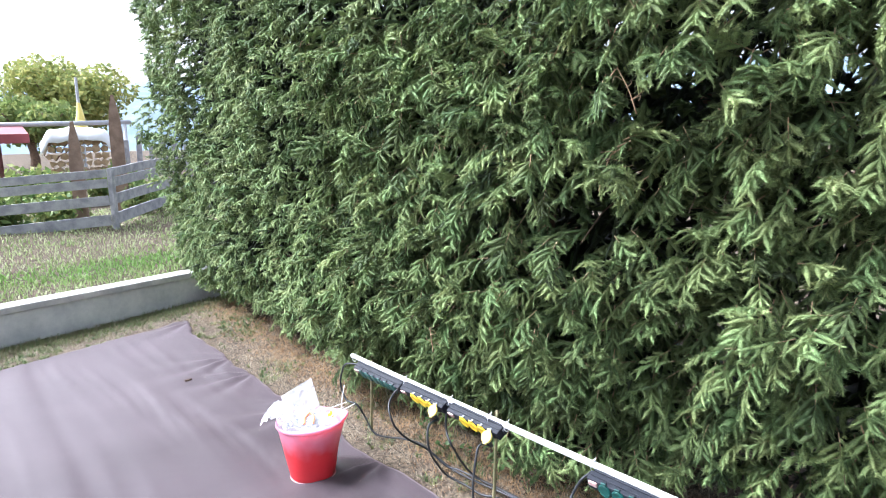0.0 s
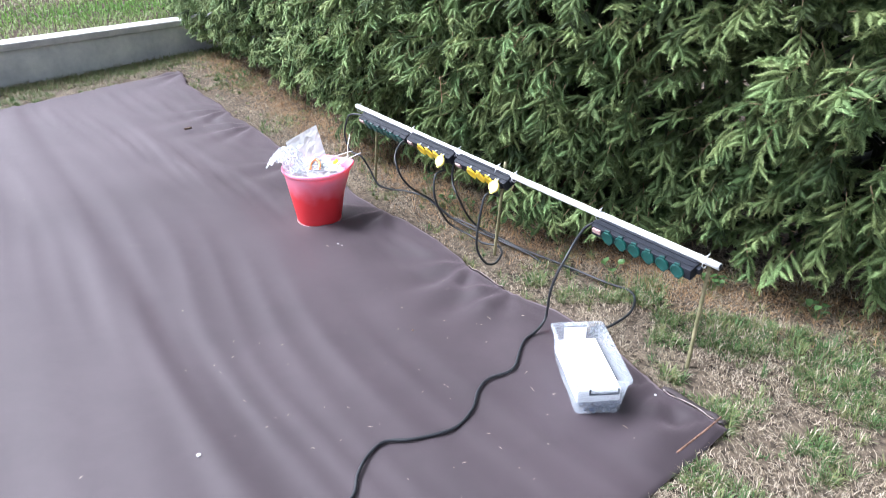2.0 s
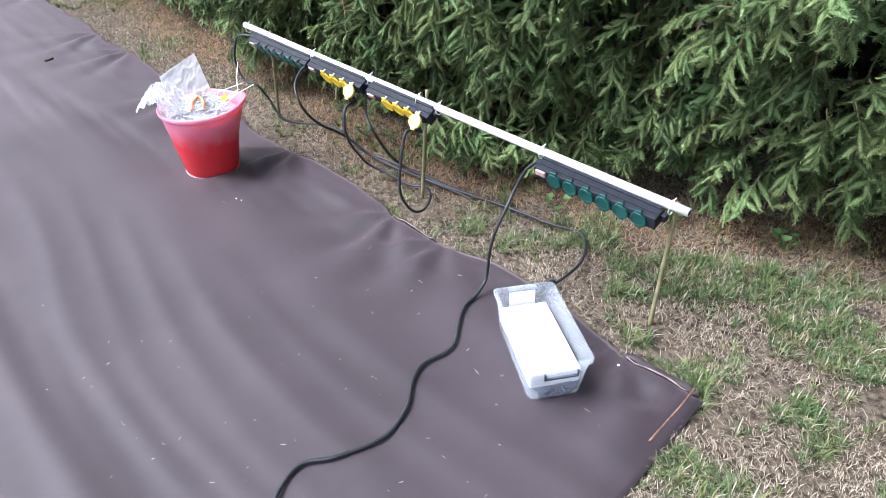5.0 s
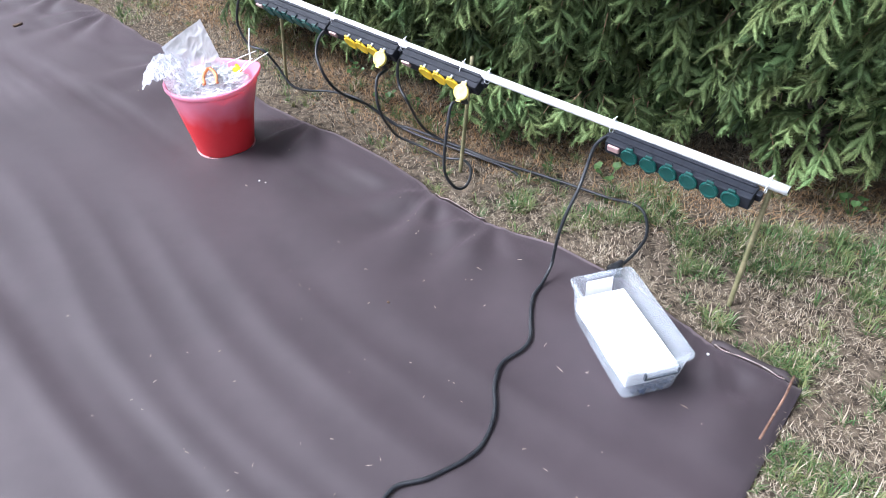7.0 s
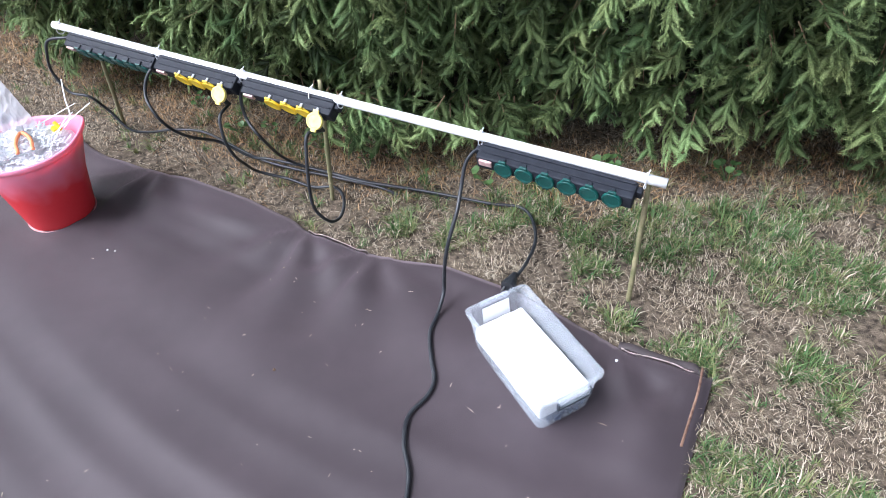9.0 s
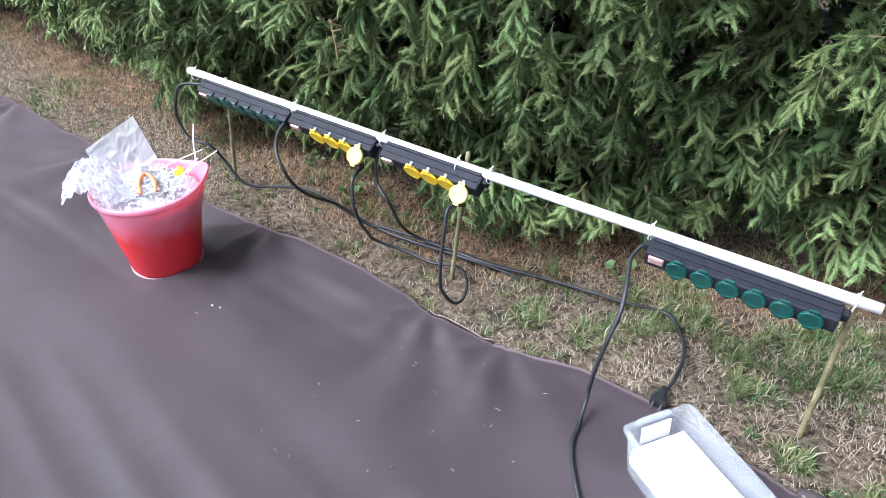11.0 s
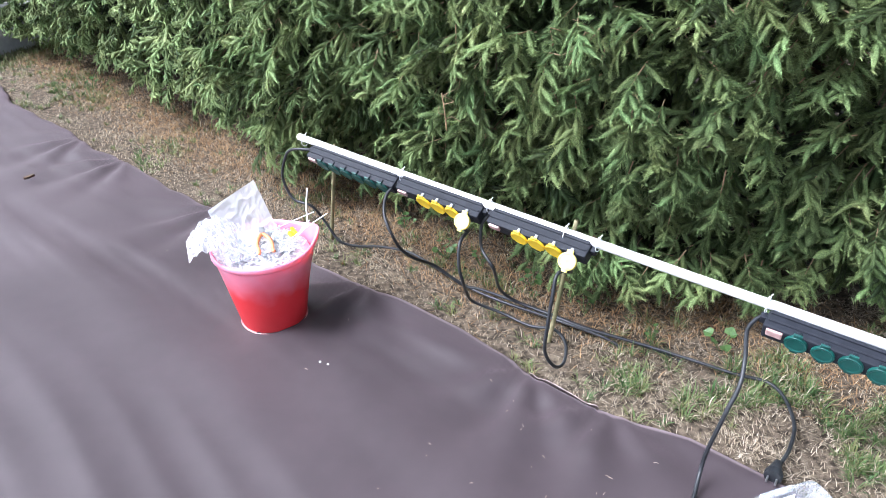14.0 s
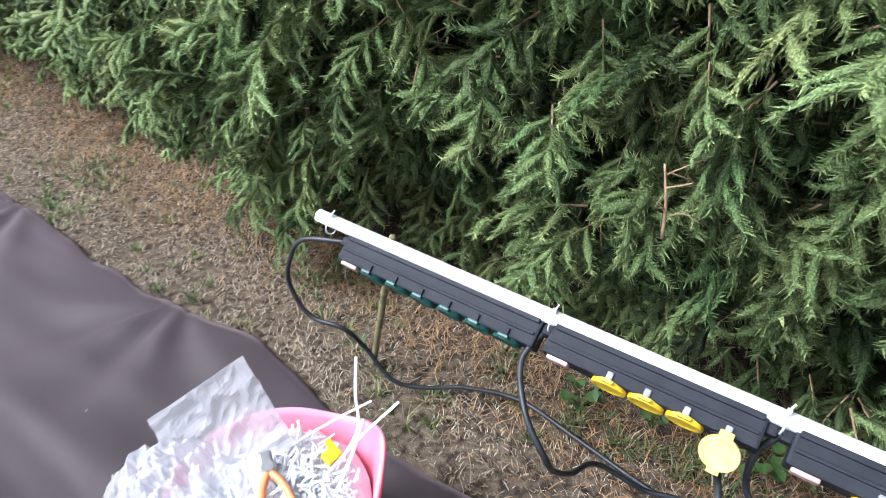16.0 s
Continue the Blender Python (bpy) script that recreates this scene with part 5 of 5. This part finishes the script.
far_tree("fruit_tree", -14.3, 20.6, 1.6, 3.3, 2.05, 9000, 0.55, 1.0, "yellow-green broadleaf tree with a rounded uneven crown")
far_tree("shrub", -13.2, 17.4, 1.4, 2.0, 1.4, 4000, 0.2, 0.8, "dark green shrub behind the wood stack")
far_tree("shrub", -18.5, 19.0, 1.6, 2.6, 2.2, 4000, 0.0, 0.5, "dark green shrub beside the red shed")


# ---- firewood stack under a white sheet ----
def wood_stack():
    X, Y = -7.5, 11.38
    yaw = 35.0
    z0 = float(ground_z(np.array(X), np.array(Y)))
    root = empty("wood_stack", pose(X, Y, z0, 0, 0, yaw), "stack of split firewood under a white sheet", "wood stack")
    W, H = 0.94, 1.12
    y = 0.08
    row = 0
    while y < H:
        x = -W / 2 + 0.05 * (row % 2)
        while x < W / 2:
            r = rng.uniform(0.055, 0.085)
            bm = bmesh.new()
            pts = []
            k = int(rng.integers(3, 6))
            a0 = rng.uniform(0, 6.28)
            for yy in (-0.33 + rng.uniform(-0.03, 0.03), 0.3):
                pts.append([bm.verts.new((x + r * math.cos(a0 + 6.283 * j / k), yy, y + r * 0.9 * math.sin(a0 + 6.283 * j / k))) for j in range(k)])
            for j in range(k):
                bm.faces.new((pts[0][j], pts[0][(j + 1) % k], pts[1][(j + 1) % k], pts[1][j]))
            bm.faces.new(pts[0][::-1])
            bm.faces.new(pts[1])
            bmesh.ops.recalc_face_normals(bm, faces=bm.faces)
            part("log", bm, M_LOG, root)
            x += r * 1.75
        y += 0.125
        row += 1
    bm = bmesh.new()
    n = 18
    grid = []
    for i in range(n):
        u = -1 + 2 * i / (n - 1)
        rowv = []
        for j in range(n):
            v = -1 + 2 * j / (n - 1)
            drop = 0.20 * max(abs(u) - 0.78, 0) / 0.22 + 0.22 * max(abs(v) - 0.75, 0) / 0.25
            rowv.append(bm.verts.new((u * 0.58, v * 0.44, 1.27 - drop + 0.05 * noise.noise(Vector((u * 3, v * 3, 0))) + 0.05 * (1 - u * u))))
        grid.append(rowv)
    for i in range(n - 1):
        for j in range(n - 1):
            bm.faces.new((grid[i][j], grid[i + 1][j], grid[i + 1][j + 1], grid[i][j + 1]))
    ob = part("cover_sheet", bm, M_SHEET, root, "white crumpled tarpaulin", smooth=True)
    ob.modifiers.new("thickness", "SOLIDIFY").thickness = 0.006


wood_stack()


def shed():
    X, Y = -9.95, 11.2
    z0 = float(ground_z(np.array(X), np.array(Y)))
    root = empty("red_shed", pose(X, Y, z0, 0, 0, 42), "low dark red wooden shed with a red roof", "shed")
    bm = bmesh.new()
    box(bm, (3.0, 1.4, 1.15), Matrix.Translation((-0.7, 0.3, 0.57)), 0.01)
    part("shed_wall", bm, M_SHED, root)
    for i in range(16):
        bm = bmesh.new()
        box(bm, (0.17, 0.02, 0.93), Matrix.Translation((-2.1 + 0.186 * i, -0.412, 0.47)), 0.004)
        part("plank", bm, M_SHED, root)
    bm = bmesh.new()
    box(bm, (3.9, 2.0, 0.05), Matrix.Translation((-0.7, 0.3, 1.27)) @ pose(0, 0, 0, 8), 0.008)
    box(bm, (3.9, 0.04, 0.17), Matrix.Translation((-0.7, -0.70, 1.08)), 0.006)
    part("roof", bm, M_RED, root)


shed()


def yard_bits():
    bm = bmesh.new()
    rod(bm, (-11.6, 11.2, 2.24), (-8.0, 13.9, 2.28), 0.05, sides=12)
    for p in ((-11.5, 11.28), (-8.1, 13.82)):
        rod(bm, (*p, 0.5), (*p, 2.25), 0.04, sides=8)
    ob = part("horizontal_bar", bm, M_POLE, None, smooth=True)
    tagged(ob, "grey metal bar on two posts behind the fence", "bar")
    root = empty("closed_parasol", pose(-8.98, 13.62, 1.2), "closed yellow and white garden parasol on a pole", "parasol")
    bm = bmesh.new()
    rod(bm, (0, 0, -0.2), (0, 0, 2.05), 0.04, 0.03, 10)
    part("pole", bm, M_POLE, root)
    bm = bmesh.new()
    tube(bm, [Vector((0, 0, 0.98)), Vector((0, 0, 1.1)), Vector((0.01, 0, 1.3)), Vector((0, 0, 1.52))], 0.14, 10, 0.035)
    part("canopy", bm, M_PALEYELLOW, root)
    root = empty("picket_fence", pose(0, 0, 0), "grey wooden picket fence behind the wood stack", "fence")
    for i in range(9):
        bm = bmesh.new()
        x, y = -7.6 + 0.20 * i, 13.0 + 0.12 * i
        h = 1.1 + 0.1 * math.sin(i * 2.2)
        z = float(ground_z(np.array(x), np.array(y)))
        box(bm, (0.11, 0.03, h), Matrix.Translation((x, y, z + h / 2)) @ pose(0, 0, 0, 0, 2 * math.sin(i), 30), 0.006)
        part("picket", bm, M_GREYWOOD, root)


yard_bits()


# ---- clear tube light figure ----
def tube_figure():
    """Only its outer bars come into view: bundled clear light tubes on a frame, on a pole."""
    C = Vector((-2.06, 3.06, 0.0))
    root = empty("light_tube_figure", Matrix.Translation(C), "clear plastic light tube figure on a white stand", "light figure")
    rt, up = Vector((0.735, 0.68, 0)), Vector((0, 0, 1))
    def line(pts, r, name):
        bm = bmesh.new()
        tube(bm, smooth_line([rt * a + up * (b * 0.865 + 0.405) + Vector((-0.69, 0.72, 0)) * c for a, b, c in pts], 8), r, 10)
        for v in bm.verts:
            v.co += Vector((noise.noise(v.co * 23), noise.noise(v.co * 23 + Vector((7, 0, 0))), noise.noise(v.co * 23 + Vector((0, 7, 0))))) * (0.35 * r)
        part(name, bm, M_TUBE, root, smooth=True)
    for c in (-0.035, 0.0, 0.035):
        k = c * 0.4
        line([(-0.6, 1.655, c), (-0.212, 1.658, c), (-0.116, 1.672, c), (-0.043, 1.672, c), (0.029, 1.639 + k, c), (0.062, 1.587, c), (0.040, 1.473, c), (0.0, 1.33, c), (-0.048, 1.164, c), (-0.105, 1.0, c), (-0.162, 0.914, c), (-0.257, 0.809, c), (-0.6, 0.68, c)], 0.025, "light_tube")
        line([(-0.129, 1.655, c), (-0.068, 1.664, c), (-0.006, 1.605 + k, c), (-0.046, 1.495, c), (-0.087, 1.347, c), (-0.133, 1.2, c), (-0.143, 1.118, c), (-0.117, 1.044, c), (-0.125, 0.985, c), (-0.184, 0.939, c), (-0.26, 0.879, c), (-0.6, 0.75, c)], 0.022, "light_tube")
        line([(-0.119, 1.633, c), (-0.151, 1.574, c), (-0.178, 1.444, c), (-0.2, 1.315, c), (-0.217, 1.186, c), (-0.236, 1.031, c), (-0.278, 0.962, c)], 0.023, "light_tube")
    line([(-0.03, 1.60, 0), (-0.02, 1.45, 0), (-0.06, 1.30, 0), (-0.10, 1.12, 0)], 0.016, "light_tube")
    line([(-0.6, 1.319, -0.05), (-0.07, 1.317, -0.05)], 0.011, "crossbar")
    line([(-0.6, 1.616, 0), (-0.132, 1.613, 0)], 0.012, "crossbar")
    line([(-0.15, 1.01, -0.05), (-0.08, 1.015, -0.05)], 0.014, "crossbar")
    line([(-0.6, 1.75, 0), (-0.6, 0.9, 0), (-0.6, -0.45, 0)], 0.02, "stand")


tube_figure()


# ---- distance ----
def hills():
    n = 80
    V, T = [], []
    for i in range(n):
        a = radians(60 + 130 * i / (n - 1))
        h = 112 + 14 * math.sin(i * 0.23) + 5 * math.sin(i * 0.9 + 1) + 2 * math.sin(i * 3.1)
        for k, z in ((1.35, h), (1.0, h * 0.55), (0.8, -2)):
            V.append((900 * k * math.cos(a), 900 * k * math.sin(a), z))
    for i in range(n - 1):
        for j in (0, 1):
            a, b = 3 * i + j, 3 * i + 3 + j
            T += [(a, b, b + 1), (a, b + 1, a + 1)]
    ob = sheet("backdrop", np.array(V), np.array(T), None, [M_HILL])
    ob.data.shade_smooth()
    tagged(ob, "hazy blue wooded hills in the distance", "hills", kind="structure")


hills()
